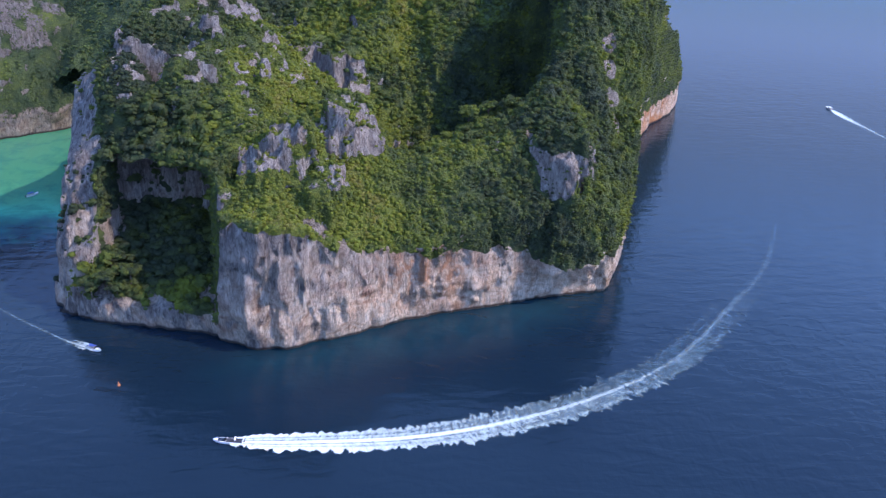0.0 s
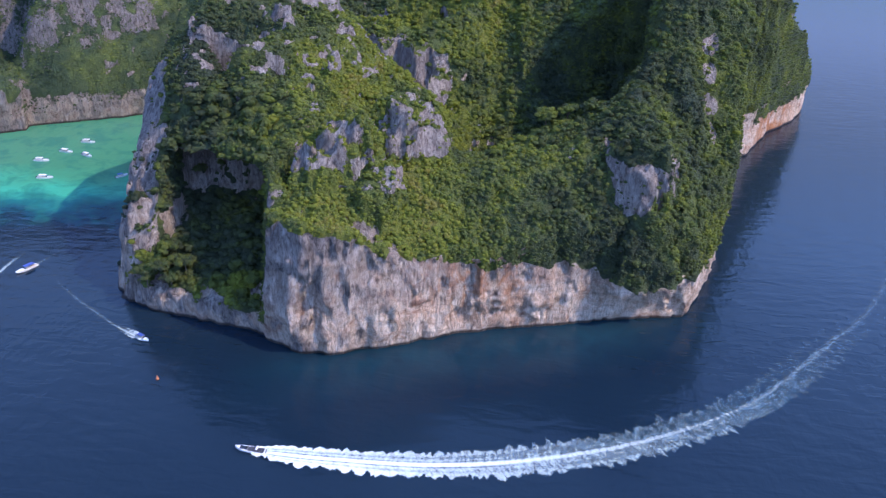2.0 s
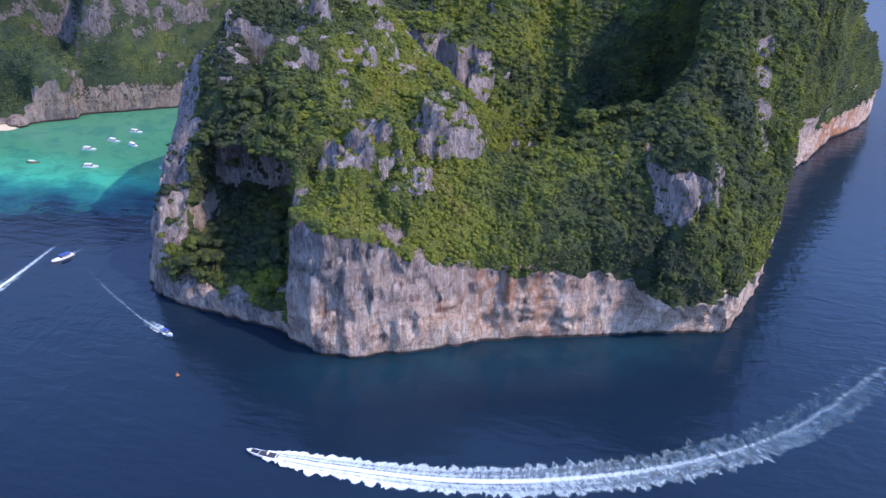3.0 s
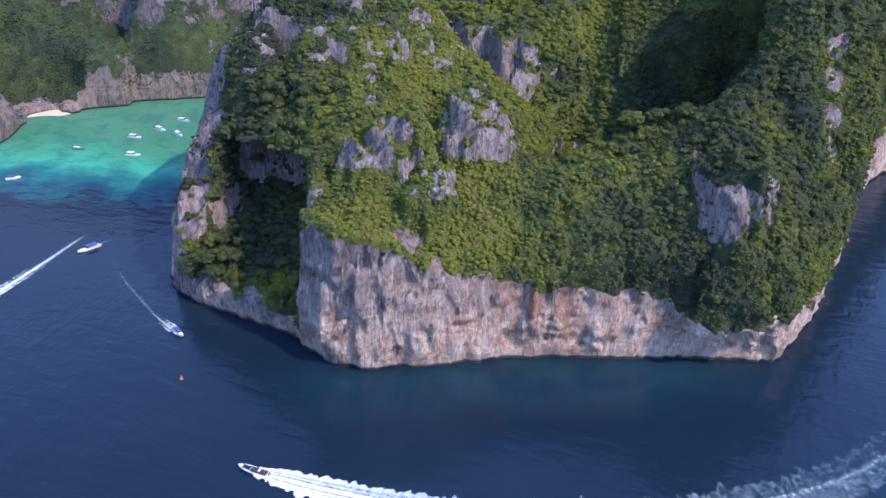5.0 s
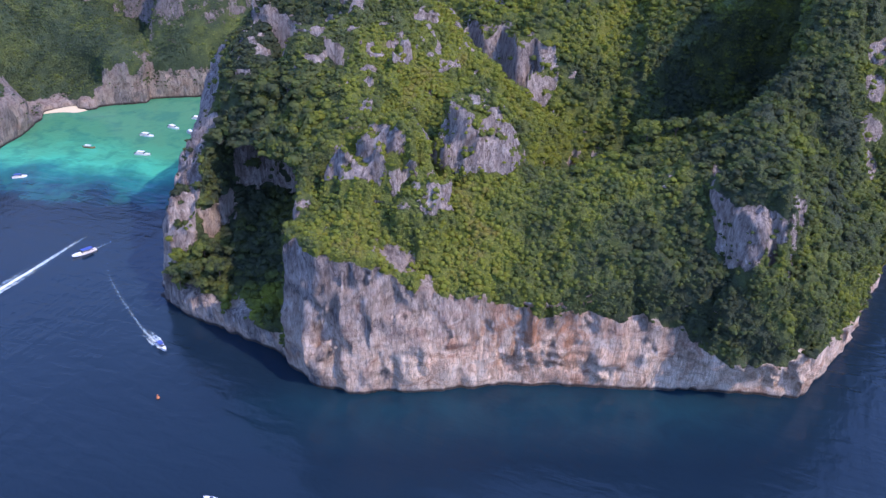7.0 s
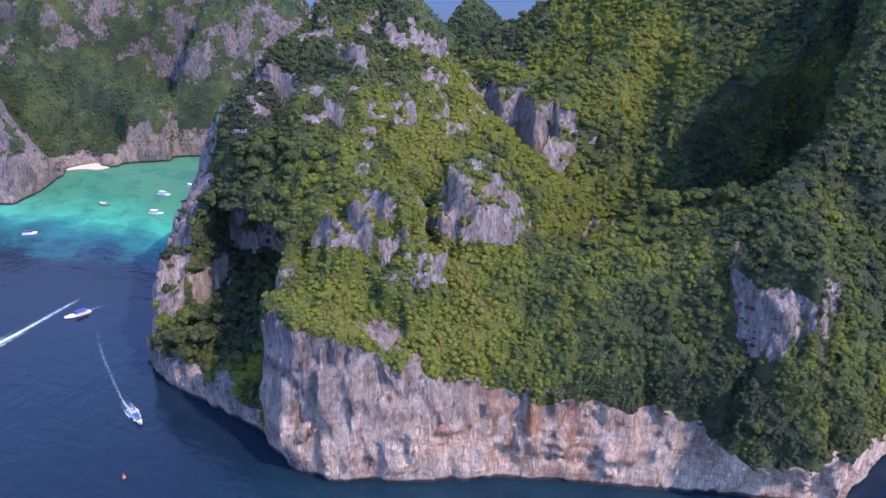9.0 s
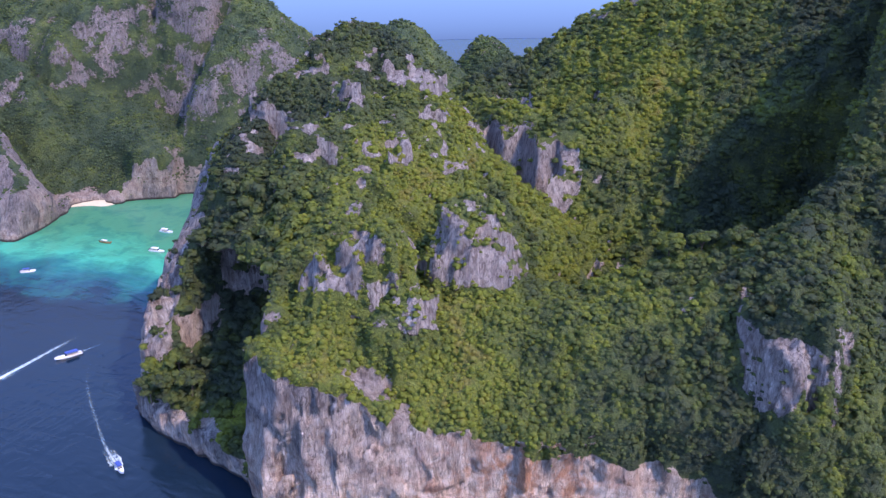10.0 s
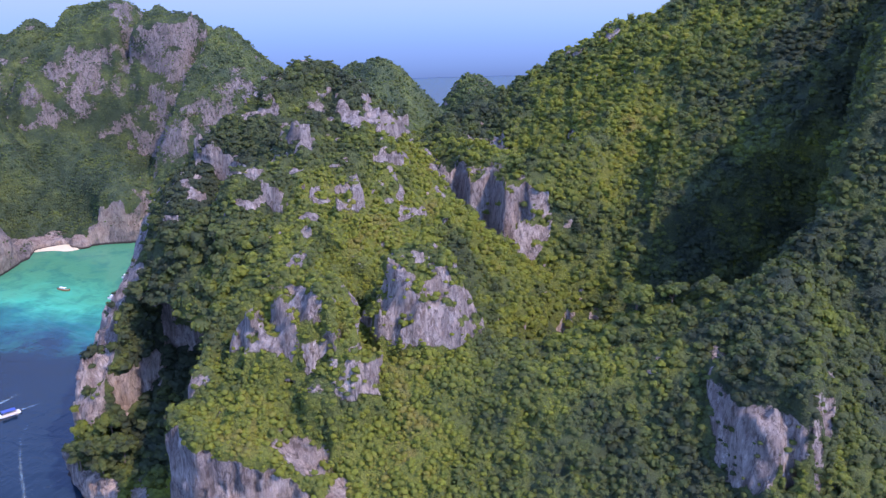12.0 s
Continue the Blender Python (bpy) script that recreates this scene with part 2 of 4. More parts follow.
    lines = k.math("ADD", k.math("MULTIPLY", k.noise(0.17, 2, (1, 0.10, 1), 0.45, 0.3, 6), k.math("MULTIPLY", west, 1.2)), k.math("MULTIPLY", k.noise(0.15, 2, (1, 0.12, 1), 0.45, 0.3, 43), k.math("MULTIPLY", east, 1.0)))
    chop = k.math("ADD", chop, k.math("MULTIPLY", lines, patches))
    # the open sea far out lies calmer
    out = k.n.new("ShaderNodeVectorMath")
    out.operation = "DISTANCE"
    k.l.new(k.co, out.inputs[0])
    out.inputs[1].default_value = (0, 300, 0)
    chop = k.math("MULTIPLY", chop, k.ramp(k.math("DIVIDE", out.outputs["Value"], 2000.0), (0.3, 1.0), (0.6, 0.3), (0.95, 0.05)))
    k.bump(chop, 0.16, 1.5)
    k.bsdf.inputs["IOR"].default_value = 1.33
    return k.done(colour, k.ramp(k.math("DIVIDE", out.outputs["Value"], 2000.0), (0.3, 0.14), (0.95, 0.03)), specular=0.33)


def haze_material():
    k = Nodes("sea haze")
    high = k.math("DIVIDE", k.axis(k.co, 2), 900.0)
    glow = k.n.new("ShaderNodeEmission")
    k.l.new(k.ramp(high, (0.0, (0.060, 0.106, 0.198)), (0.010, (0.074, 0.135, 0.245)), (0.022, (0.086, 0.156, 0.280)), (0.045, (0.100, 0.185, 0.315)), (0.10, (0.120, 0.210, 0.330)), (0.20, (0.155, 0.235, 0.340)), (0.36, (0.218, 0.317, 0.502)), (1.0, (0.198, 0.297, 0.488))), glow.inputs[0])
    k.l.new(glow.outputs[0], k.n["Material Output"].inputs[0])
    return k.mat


def foam_material():
    k = Nodes("foam")
    dense = k.attribute("foam")
    # feathers of spray trail outwards and back from the boat's line
    along, across = k.attribute("along"), k.attribute("across")
    spot = k.n.new("ShaderNodeCombineXYZ")
    k.l.new(k.math("SUBTRACT", along, k.math("MULTIPLY", k.math("ABSOLUTE", across), 0.22)), spot.inputs[0])
    k.l.new(k.math("MULTIPLY", across, 0.38), spot.inputs[1])
    feather = k.n.new("ShaderNodeTexNoise")
    feather.inputs["Scale"].default_value, feather.inputs["Detail"].default_value, feather.inputs["Roughness"].default_value = 0.48, 6.0, 0.68
    k.l.new(spot.outputs[0], feather.inputs["Vector"])
    holes = k.noise(1.3, 6, rough=0.78)
    cover = k.math("ADD", k.math("MULTIPLY", holes, 0.75), k.math("MULTIPLY", feather.outputs["Fac"], 0.60))
    cover = k.math("SUBTRACT", k.math("ADD", cover, dense), 1.07)
    cover = k.math("MULTIPLY", cover, 2.1, True)
    k.bump(holes, 0.8, 0.8)
    mat = k.done(k.mix(k.ramp(dense, (0.28, 0.0), (0.80, 1.0)), (0.24, 0.46, 0.46), (0.84, 0.90, 0.84)), 0.6)
    clear = k.n.new("ShaderNodeBsdfTransparent")
    mixer = k.n.new("ShaderNodeMixShader")
    k.l.new(cover, mixer.inputs[0])
    k.l.new(clear.outputs[0], mixer.inputs[1])
    k.l.new(k.bsdf.outputs[0], mixer.inputs[2])
    k.l.new(mixer.outputs[0], k.n["Material Output"].inputs[0])
    return mat


KARST = karst_material("limestone with shrubs")
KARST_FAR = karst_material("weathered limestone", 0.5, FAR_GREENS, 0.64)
LEAF = leaf_material("jungle leaves", NEAR_GREENS)
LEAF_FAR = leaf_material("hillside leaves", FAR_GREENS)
BARK = plain("bark", (0.16, 0.12, 0.085), 0.9, vary=0.4, scale=3.0)
WATER = water_material()
HAZE = haze_material()
FOAM = foam_material()
SAND = plain("coral sand", (0.56, 0.47, 0.29), 0.95, vary=0.15, scale=0.4)
WHITE = plain("white gelcoat", (0.80, 0.80, 0.78), 0.25, vary=0.06)
BLUE = plain("blue canvas", (0.05, 0.09, 0.30), 0.7, vary=0.2)
DARK = plain("tinted screen", (0.02, 0.025, 0.03), 0.1)
STEEL = plain("steel tube", (0.55, 0.56, 0.58), 0.3, 1.0)
ENGINE = plain("outboard cowl", (0.05, 0.05, 0.055), 0.35)
SEAT = plain("vinyl seat", (0.55, 0.50, 0.42), 0.6)
WOOD = plain("varnished wood", (0.30, 0.16, 0.07), 0.45, vary=0.3)
ORANGE = plain("orange buoy plastic", (0.42, 0.15, 0.06), 0.5)


# ---- mesh helpers ----
def part(name, bm, material, parent=None, label=""):
    data = bpy.data.meshes.new(name)
    bmesh.ops.recalc_face_normals(bm, faces=bm.faces)
    bm.to_mesh(data)
    bm.free()
    data.materials.append(material)
    ob = new(name, data)
    ob.parent = parent
    return tagged(ob, label)


def mesh_of(name, verts, faces, material, smooth=True, **values):
    """One mesh from an array of corners and an array of triangles or quads, with float values per corner."""
    data = bpy.data.meshes.new(name)
    sides = faces.shape[1]
    data.vertices.add(len(verts))
    data.vertices.foreach_set("co", np.ascontiguousarray(verts, np.float32).ravel())
    data.loops.add(faces.size)
    data.loops.foreach_set("vertex_index", np.ascontiguousarray(faces, np.int32).ravel())
    data.polygons.add(len(faces))
    data.polygons.foreach_set("loop_start", np.arange(0, faces.size, sides, dtype=np.int32))
    data.polygons.foreach_set("use_smooth", np.full(len(faces), smooth))
    for key, value in values.items():
        data.attributes.new(key, "FLOAT", "POINT").data.foreach_set("value", np.ascontiguousarray(value, np.float32))
    data.update(calc_edges=True)
    data.materials.append(material)
    return new(name, data)


# ---- terrain ----
LATTICE = np.random.default_rng(5).random((48, 48, 48)).astype(np.float32)


def value_noise(p, size):
    """Smooth noise from -1 to 1 at points p, with lumps of the given size along x, y and z."""
    q = p / np.array(size, np.float32)
    i = np.floor(q).astype(np.int32)
    f = q - i
    f = f * f * (3 - 2 * f)
    i %= 48
    j = (i + 1) % 48
    out = 0
    for a in (0, 1):
        for b in (0, 1):
            for c in (0, 1):
                w = (f[:, 0] if a else 1 - f[:, 0]) * (f[:, 1] if b else 1 - f[:, 1]) * (f[:, 2] if c else 1 - f[:, 2])
                out = out + w * LATTICE[(j if a else i)[:, 0], (j if b else i)[:, 1], (j if c else i)[:, 2]]
    return out * 2 - 1


def facets(p, size, seed):
    """Blocky relief: each cell of rock carries a plane tipped its own way. Heights from about -1 to 1 at points p."""
    q = p / np.array(size, np.float32)
    base = np.floor(q - 0.5).astype(np.int32)
    best = np.full(len(p), 9.0, np.float32)
    out = np.zeros(len(p), np.float32)
    for a in (0, 1):
        for b in (0, 1):
            for c in (0, 1):
                i = base + np.array((a, b, c))
                k = [(i[:, m] * (1 + m) + seed) % 48 for m in range(3)]
                r = [LATTICE[k[m], k[(m + 1) % 3], (k[(m + 2) % 3] + 7 * m + 3) % 48] for m in range(3)]
                off = [q[:, m] - i[:, m] - 0.5 - 0.7 * (r[m] - 0.5) for m in range(3)]
                d = off[0] ** 2 + off[1] ** 2 + off[2] ** 2
                tip = (r[1] * 2 - 1) * off[0] + (r[2] * 2 - 1) * off[1] + (r[0] - 0.5) * 0.8 * off[2]
                near = d < best
                best = np.where(near, d, best)
                out = np.where(near, 1.2 * tip + 0.5 * (r[0] + r[1] - 1), out)
    return out


def poly_near(X, Y, pts, closed=False):
    """Distance to a line of points, and the third value carried along it."""
    best = np.full(X.shape, 1e9, np.float32)
    val = np.zeros(X.shape, np.float32)
    n = len(pts)
    for i in range(n if closed else n - 1):
        (ax, ay, av), (bx, by, bv) = pts[i], pts[(i + 1) % n]
        dx, dy = bx - ax, by - ay
        k = np.clip(((X - ax) * dx + (Y - ay) * dy) / (dx * dx + dy * dy), 0, 1)
        d = np.hypot(X - ax - k * dx, Y - ay - k * dy)
        near = d < best
        best = np.where(near, d, best)
        val = np.where(near, av + k * (bv - av), val)
    return best, val


def inside(X, Y, pts):
    odd = np.zeros(X.shape, bool)
    for (ax, ay, _), (bx, by, _) in zip(pts, pts[1:] + pts[:1]):
        if ay != by:
            odd ^= ((ay > Y) != (by > Y)) & (X < (bx - ax) * (Y - ay) / (by - ay) + ax)
    return odd


def ridge(X, Y, pts, slope, round_top=8.0):
    d, z = poly_near(X, Y, pts)
    return z - slope * (np.sqrt(d * d + round_top ** 2) - round_top)


def smax(a, b, k=6.0):
    h = np.clip(0.5 + 0.5 * (a - b) / k, 0, 1)
    return b + (a - b) * h + k * h * (1 - h)


def inside_distance(X, Y, pts):
    d, _ = poly_near(X, Y, [(*p[:2], 0) for p in pts], True)
    return np.where(inside(X, Y, [(*p[:2], 0) for p in pts]), d, -d)


COAST_FRONT = [(-187, 397), (-165, 390), (-146, 387), (-120, 384), (-112, 382), (-102, 374), (-86, 367), (-68, 370), (-52, 377), (-34, 386),
               (-10, 400), (10, 409), (28, 415), (57, 426), (85, 434), (108, 440)]
COAST_RIGHT = [(116, 460), (127, 490), (139, 542), (144, 594), (161, 657), (177, 704), (223, 804), (255, 850), (268, 880), (288, 950), (285, 1010)]
COAST_BACK = [(200, 1040), (60, 960), (-120, 900), (-330, 860), (-420, 800), (-345, 735)]
COAST_LEFT = [(-290, 700), (-255, 640), (-224, 560), (-206, 480), (-198, 430), (-194, 408)]
COAST = COAST_FRONT + COAST_RIGHT + COAST_BACK + COAST_LEFT
ALCOVE = [(-101, 368), (-103, 380), (-107, 394), (-114, 406), (-125, 416), (-146, 421), (-166, 421), (-175, 412), (-180, 402), (-190, 396), (-190, 374)]
CAVE = [(-112, 398), (-116, 436), (-134, 454), (-160, 454), (-174, 442), (-178, 412), (-160, 400)]
BOWL = [(-36, 514), (-8, 487), (26, 499), (45, 506), (64, 513), (78, 538), (85, 570), (86, 622), (64, 624), (38, 609), (8, 589), (-20, 571), (-42, 557), (-50, 536)]
CURTAIN = [(-134, 574), (-116, 560), (-88, 548), (-60, 544), (-50, 572), (-58, 581), (-66, 574), (-82, 589), (-90, 582), (-104, 597), (-112, 590), (-128, 606), (-142, 604)]
BAY_COAST = [(-440, 500), (-450, 529), (-460, 558), (-474, 588), (-486, 601), (-476, 619), (-458, 628), (-446, 641), (-425, 657), (-430, 667), (-406, 685),
             (-382, 698), (-338, 732), (-300, 790), (-420, 900), (-860, 900), (-860, 470), (-560, 470)]


def block(h, X, Y, outline, base, top, steep=5.0, lean=(0.0, 0.0)):
    """A steep-sided block of rock standing on an outline; lean tips its top along x and y."""
    d = inside_distance(X, Y, outline)
    cx, cy = np.mean([p[0] for p in outline]), np.mean([p[1] for p in outline])
    cap = top + lean[0] * (X - cx) + lean[1] * (Y - cy)
    return np.maximum(h, np.where(d > -3, np.minimum(base + steep * (d + 3), cap), -50))


# steep bluffs of bare rock that stand out of the slopes: outline, foot, top, tilt of the top, and the heights between which they are bare
BLUFFS = (
    ([(-196, 438), (-194, 420), (-188, 412), (-180, 415), (-176, 438)], 6, 62, (0.3, 0.7), 6, 70),
    ([(-64, 442), (-52, 432), (-40, 434), (-28, 441), (-27, 457), (-60, 463)], 74, 100, (0.15, 0.3), 82, 106),
    ([(-54, 446), (-46, 440), (-38, 445), (-36, 456), (-52, 460)], 92, 114, (0.0, 0.1), 100, 120),
    ([(-82, 413), (-72, 405), (-63, 410), (-62, 420), (-80, 423)], 88, 106, (0.0, 0.2), 96, 112),
    ([(-94, 402), (-84, 396), (-75, 399), (-74, 409), (-92, 412)], 74, 95, (0.0, 0.2), 82, 101),
    ([(-66, 407), (-58, 400), (-46, 402), (-42, 409), (-47, 418), (-64, 418)], 67, 89, (0.0, 0.2), 75, 95),
    ([(-102, 474), (-96, 471), (-91, 475), (-93, 484), (-100, 484)], 106, 126, (0.0, 0.1), 114, 132),
    ([(-83, 498), (-79, 496), (-76, 500), (-78, 507)], 96, 113, (0.0, 0.0), 104, 119),
    ([(-110, 447), (-105, 444), (-101, 448), (-103, 454), (-108, 455)], 104, 119, (0.0, 0.2), 112, 125),
    ([(63, 447), (70, 439), (79, 433), (86, 437), (89, 447), (89, 472), (64, 474)], 34, 97, (0.0, 0.2), 52, 90),
    ([(28, 447), (33, 444), (38, 447), (37, 455), (29, 456)], 72, 91, (0.0, 0.2), 80, 97),
    ([(-122, 560), (-116, 536), (-108, 520), (-100, 508), (-94, 512), (-104, 530), (-112, 548), (-115, 562)], 112, 138, (-0.2, 0.4), 120, 144),
    ([(-138, 485), (-131, 482), (-125, 486), (-128, 491), (-136, 492)], 130, 148, (0.0, 0.1), 138, 154),
)


def headland(X, Y):
    """Height of the hills on the steep headland, before the sea cliffs cut them off."""
    # the western tower
    h = ridge(X, Y, [(-98, 382, 70), (-84, 392, 78), (-78, 425, 94), (-94, 430, 104), (-112, 452, 114), (-108, 486, 127), (-116, 512, 145), (-130, 528, 161), (-146, 533, 165)], 0.95)
    h = smax(h, ridge(X, Y, [(-124, 440, 104), (-136, 460, 129), (-123, 480, 137), (-137, 508, 151), (-148, 526, 167)], 1.5, 8))
    h = smax(h, ridge(X, Y, [(-150, 446, 110), (-168, 462, 126), (-184, 474, 123), (-172, 490, 147), (-155, 500, 160), (-148, 526, 168)], 1.9, 10))
    h = smax(h, ridge(X, Y, [(-158, 514, 166), (-145, 526, 165), (-132, 530, 164), (-121, 532, 158), (-116, 536, 150), (-122, 560, 144)], 2.3, 6), 5)
    h = smax(h, ridge(X, Y, [(-103, 392, 80), (-112, 408, 89), (-138, 422, 88), (-160, 430, 86), (-174, 433, 84)], 2.6, 8))
    h = smax(h, ridge(X, Y, [(-103, 375, 71), (-86, 370, 71), (-70, 372, 69), (-58, 376, 65), (-42, 384, 53), (-28, 390, 47)], 0.6, 3), 4)
    h = smax(h, ridge(X, Y, [(-146, 533, 162), (-150, 562, 124), (-160, 600, 112), (-166, 640, 110), (-155, 668, 116)], 1.3))
    h = smax(h, ridge(X, Y, [(-60, 470, 100), (-76, 490, 104), (-86, 512, 106)], 1.2, 8))
    # the saddle, the back slope of the bowl and the hill behind the strait
    h = smax(h, ridge(X, Y, [(-255, 760, 100), (-294, 827, 139), (-335, 850, 132)], 0.95))
    h = smax(h, ridge(X, Y, [(-182, 655, 108), (-150, 672, 118), (-123, 690, 132), (-82, 710, 165), (-42, 722, 186), (-14, 728, 197), (40, 730, 210), (112, 722, 214)], 0.80, 10))
    h = smax(h, ridge(X, Y, [(-150, 668, 120), (-120, 626, 119), (-92, 604, 120), (-62, 594, 118), (-40, 612, 126), (-32, 650, 142), (-14, 710, 185)], 1.35, 8))
    # the high eastern wall
    h = smax(h, ridge(X, Y, [(112, 722, 214), (150, 770, 165), (195, 850, 120), (230, 910, 100), (255, 960, 80)], 1.7, 10))
    h = smax(h, ridge(X, Y, [(110, 722, 220), (112, 650, 218), (108, 600, 209), (102, 574, 196), (95, 554, 170), (88, 538, 133), (74, 510, 110), (70, 496, 108), (76, 462, 99)], 1.6, 6))
    h = smax(h, ridge(X, Y, [(96, 552, 168), (100, 524, 122), (108, 512, 100), (116, 500, 76)], 1.7, 6))
    # the crest before the bowl, and the slope that falls from it to the sea cliff
    h = smax(h, ridge(X, Y, [(70, 496, 107), (43, 492, 95), (26, 484, 87), (-5, 466, 76), (-40, 440, 86)], 0.92, 8))
    h = smax(h, ridge(X, Y, [(-42, 424, 80), (-12, 440, 78), (10, 446, 82), (26, 453, 86), (46, 459, 91), (62, 470, 98)], 1.0, 5))
    h = smax(h, ridge(X, Y, [(-18, 388, 46), (12, 402, 43), (39, 418, 41), (80, 432, 33), (106, 434, 27), (124, 490, 26)], 0.45, 4), 8)
    h = smax(h, ridge(X, Y, [(-30, 550, 40), (20, 560, 12)], 0.2, 8))
    h = block(h, X, Y, [(84, 443), (100, 442), (106, 458), (92, 464)], 28, 54, 2.0, (-0.4, 0.5))
    h = block(h, X, Y, [(-126, 528), (-114, 520), (-108, 534), (-113, 556), (-126, 560)], 122, 144, 2.6, (-0.3, 0.3))
    h = block(h, X, Y, [(-189, 436), (-189, 416), (-183, 413), (-176, 418), (-172, 436)], 20, 66, 5.0, (0.4, 0.6))
    h = block(h, X, Y, [(-198, 434), (-198, 414), (-188, 411), (-180, 416), (-180, 434)], 6, 34, 5.0, (0.8, 0.2))
    # a hollow with a low ledge under the western canopy
    d = inside_distance(X, Y, ALCOVE)
    h = np.where(d > 0, np.minimum(h, 13 + 0.55 * np.maximum(0, Y - 392) + np.maximum(0, 44 - 11 * d)), h)
    # the deep bowl behind the crest
    d = inside_distance(X, Y, BOWL)
    h = np.where(d > 0, np.minimum(h, np.maximum(9, 90 - 1.9 * d)), h)
    # the hanging curtain of rock above the bowl
    d = inside_distance(X, Y, CURTAIN)
    return np.where(d > 0, np.minimum(h, 56 - 0.35 * (X + 70) + np.maximum(0, 42 - 9 * d)), h)


def bay_hills(X, Y):
    """Height of the hills round the bay."""
    dome = ridge(X, Y, [(-800, 760, 140), (-720, 770, 152), (-692, 782, 168), (-668, 792, 156), (-640, 800, 182), (-586, 805, 190), (-530, 800, 180), (-448, 785, 166), (-400, 768, 140), (-375, 770, 120)], 0.75, 16)
    # two steep massifs with a dark chasm between them
    west = inside_distance(X, Y, [(-860, 700), (-660, 690), (-606, 672), (-580, 676), (-572, 700), (-552, 722), (-520, 744), (-511, 770), (-530, 800), (-560, 900), (-860, 900)])
    east = inside_distance(X, Y, [(-486, 742), (-470, 716), (-455, 694), (-436, 683), (-408, 682), (-384, 702), (-340, 738), (-300, 790), (-420, 900), (-530, 900), (-520, 800), (-498, 768)])
    h = np.where(west > -20, np.minimum(dome, 58 + 2.9 * west), -50)
    h = np.maximum(h, np.where(east > -20, np.minimum(dome, 34 + 2.3 * east), -50))
    chasm = inside_distance(X, Y, [(-560, 748), (-530, 740), (-480, 744), (-450, 760), (-450, 900), (-560, 900)])
    h = np.maximum(h, np.where(chasm > -10, np.minimum(dome, 40 + 4.5 * chasm), -50))
    h = smax(h, ridge(X, Y, [(-760, 640, 140), (-640, 650, 118), (-590, 655, 100), (-560, 645, 70)], 1.6, 6))
    # the wooded slope down to the beach, and the bluff beside it
    h = smax(h, ridge(X, Y, [(-640, 690, 96), (-572, 702, 72), (-514, 706, 62), (-476, 684, 54), (-452, 666, 46)], 0.55, 10))
    h = smax(h, ridge(X, Y, [(-448, 652, 38), (-438, 662, 46), (-434, 668, 44)], 2.2, 5))
    h = smax(h, ridge(X, Y, [(-460, 540, 34), (-478, 552, 52), (-520, 560, 76), (-600, 590, 96)], 2.2, 7))
    r = np.hypot(X + 482, Y - 612)
    return np.minimum(h, 3 + 0.42 * r + 4.0 * np.maximum(0, r - 38))


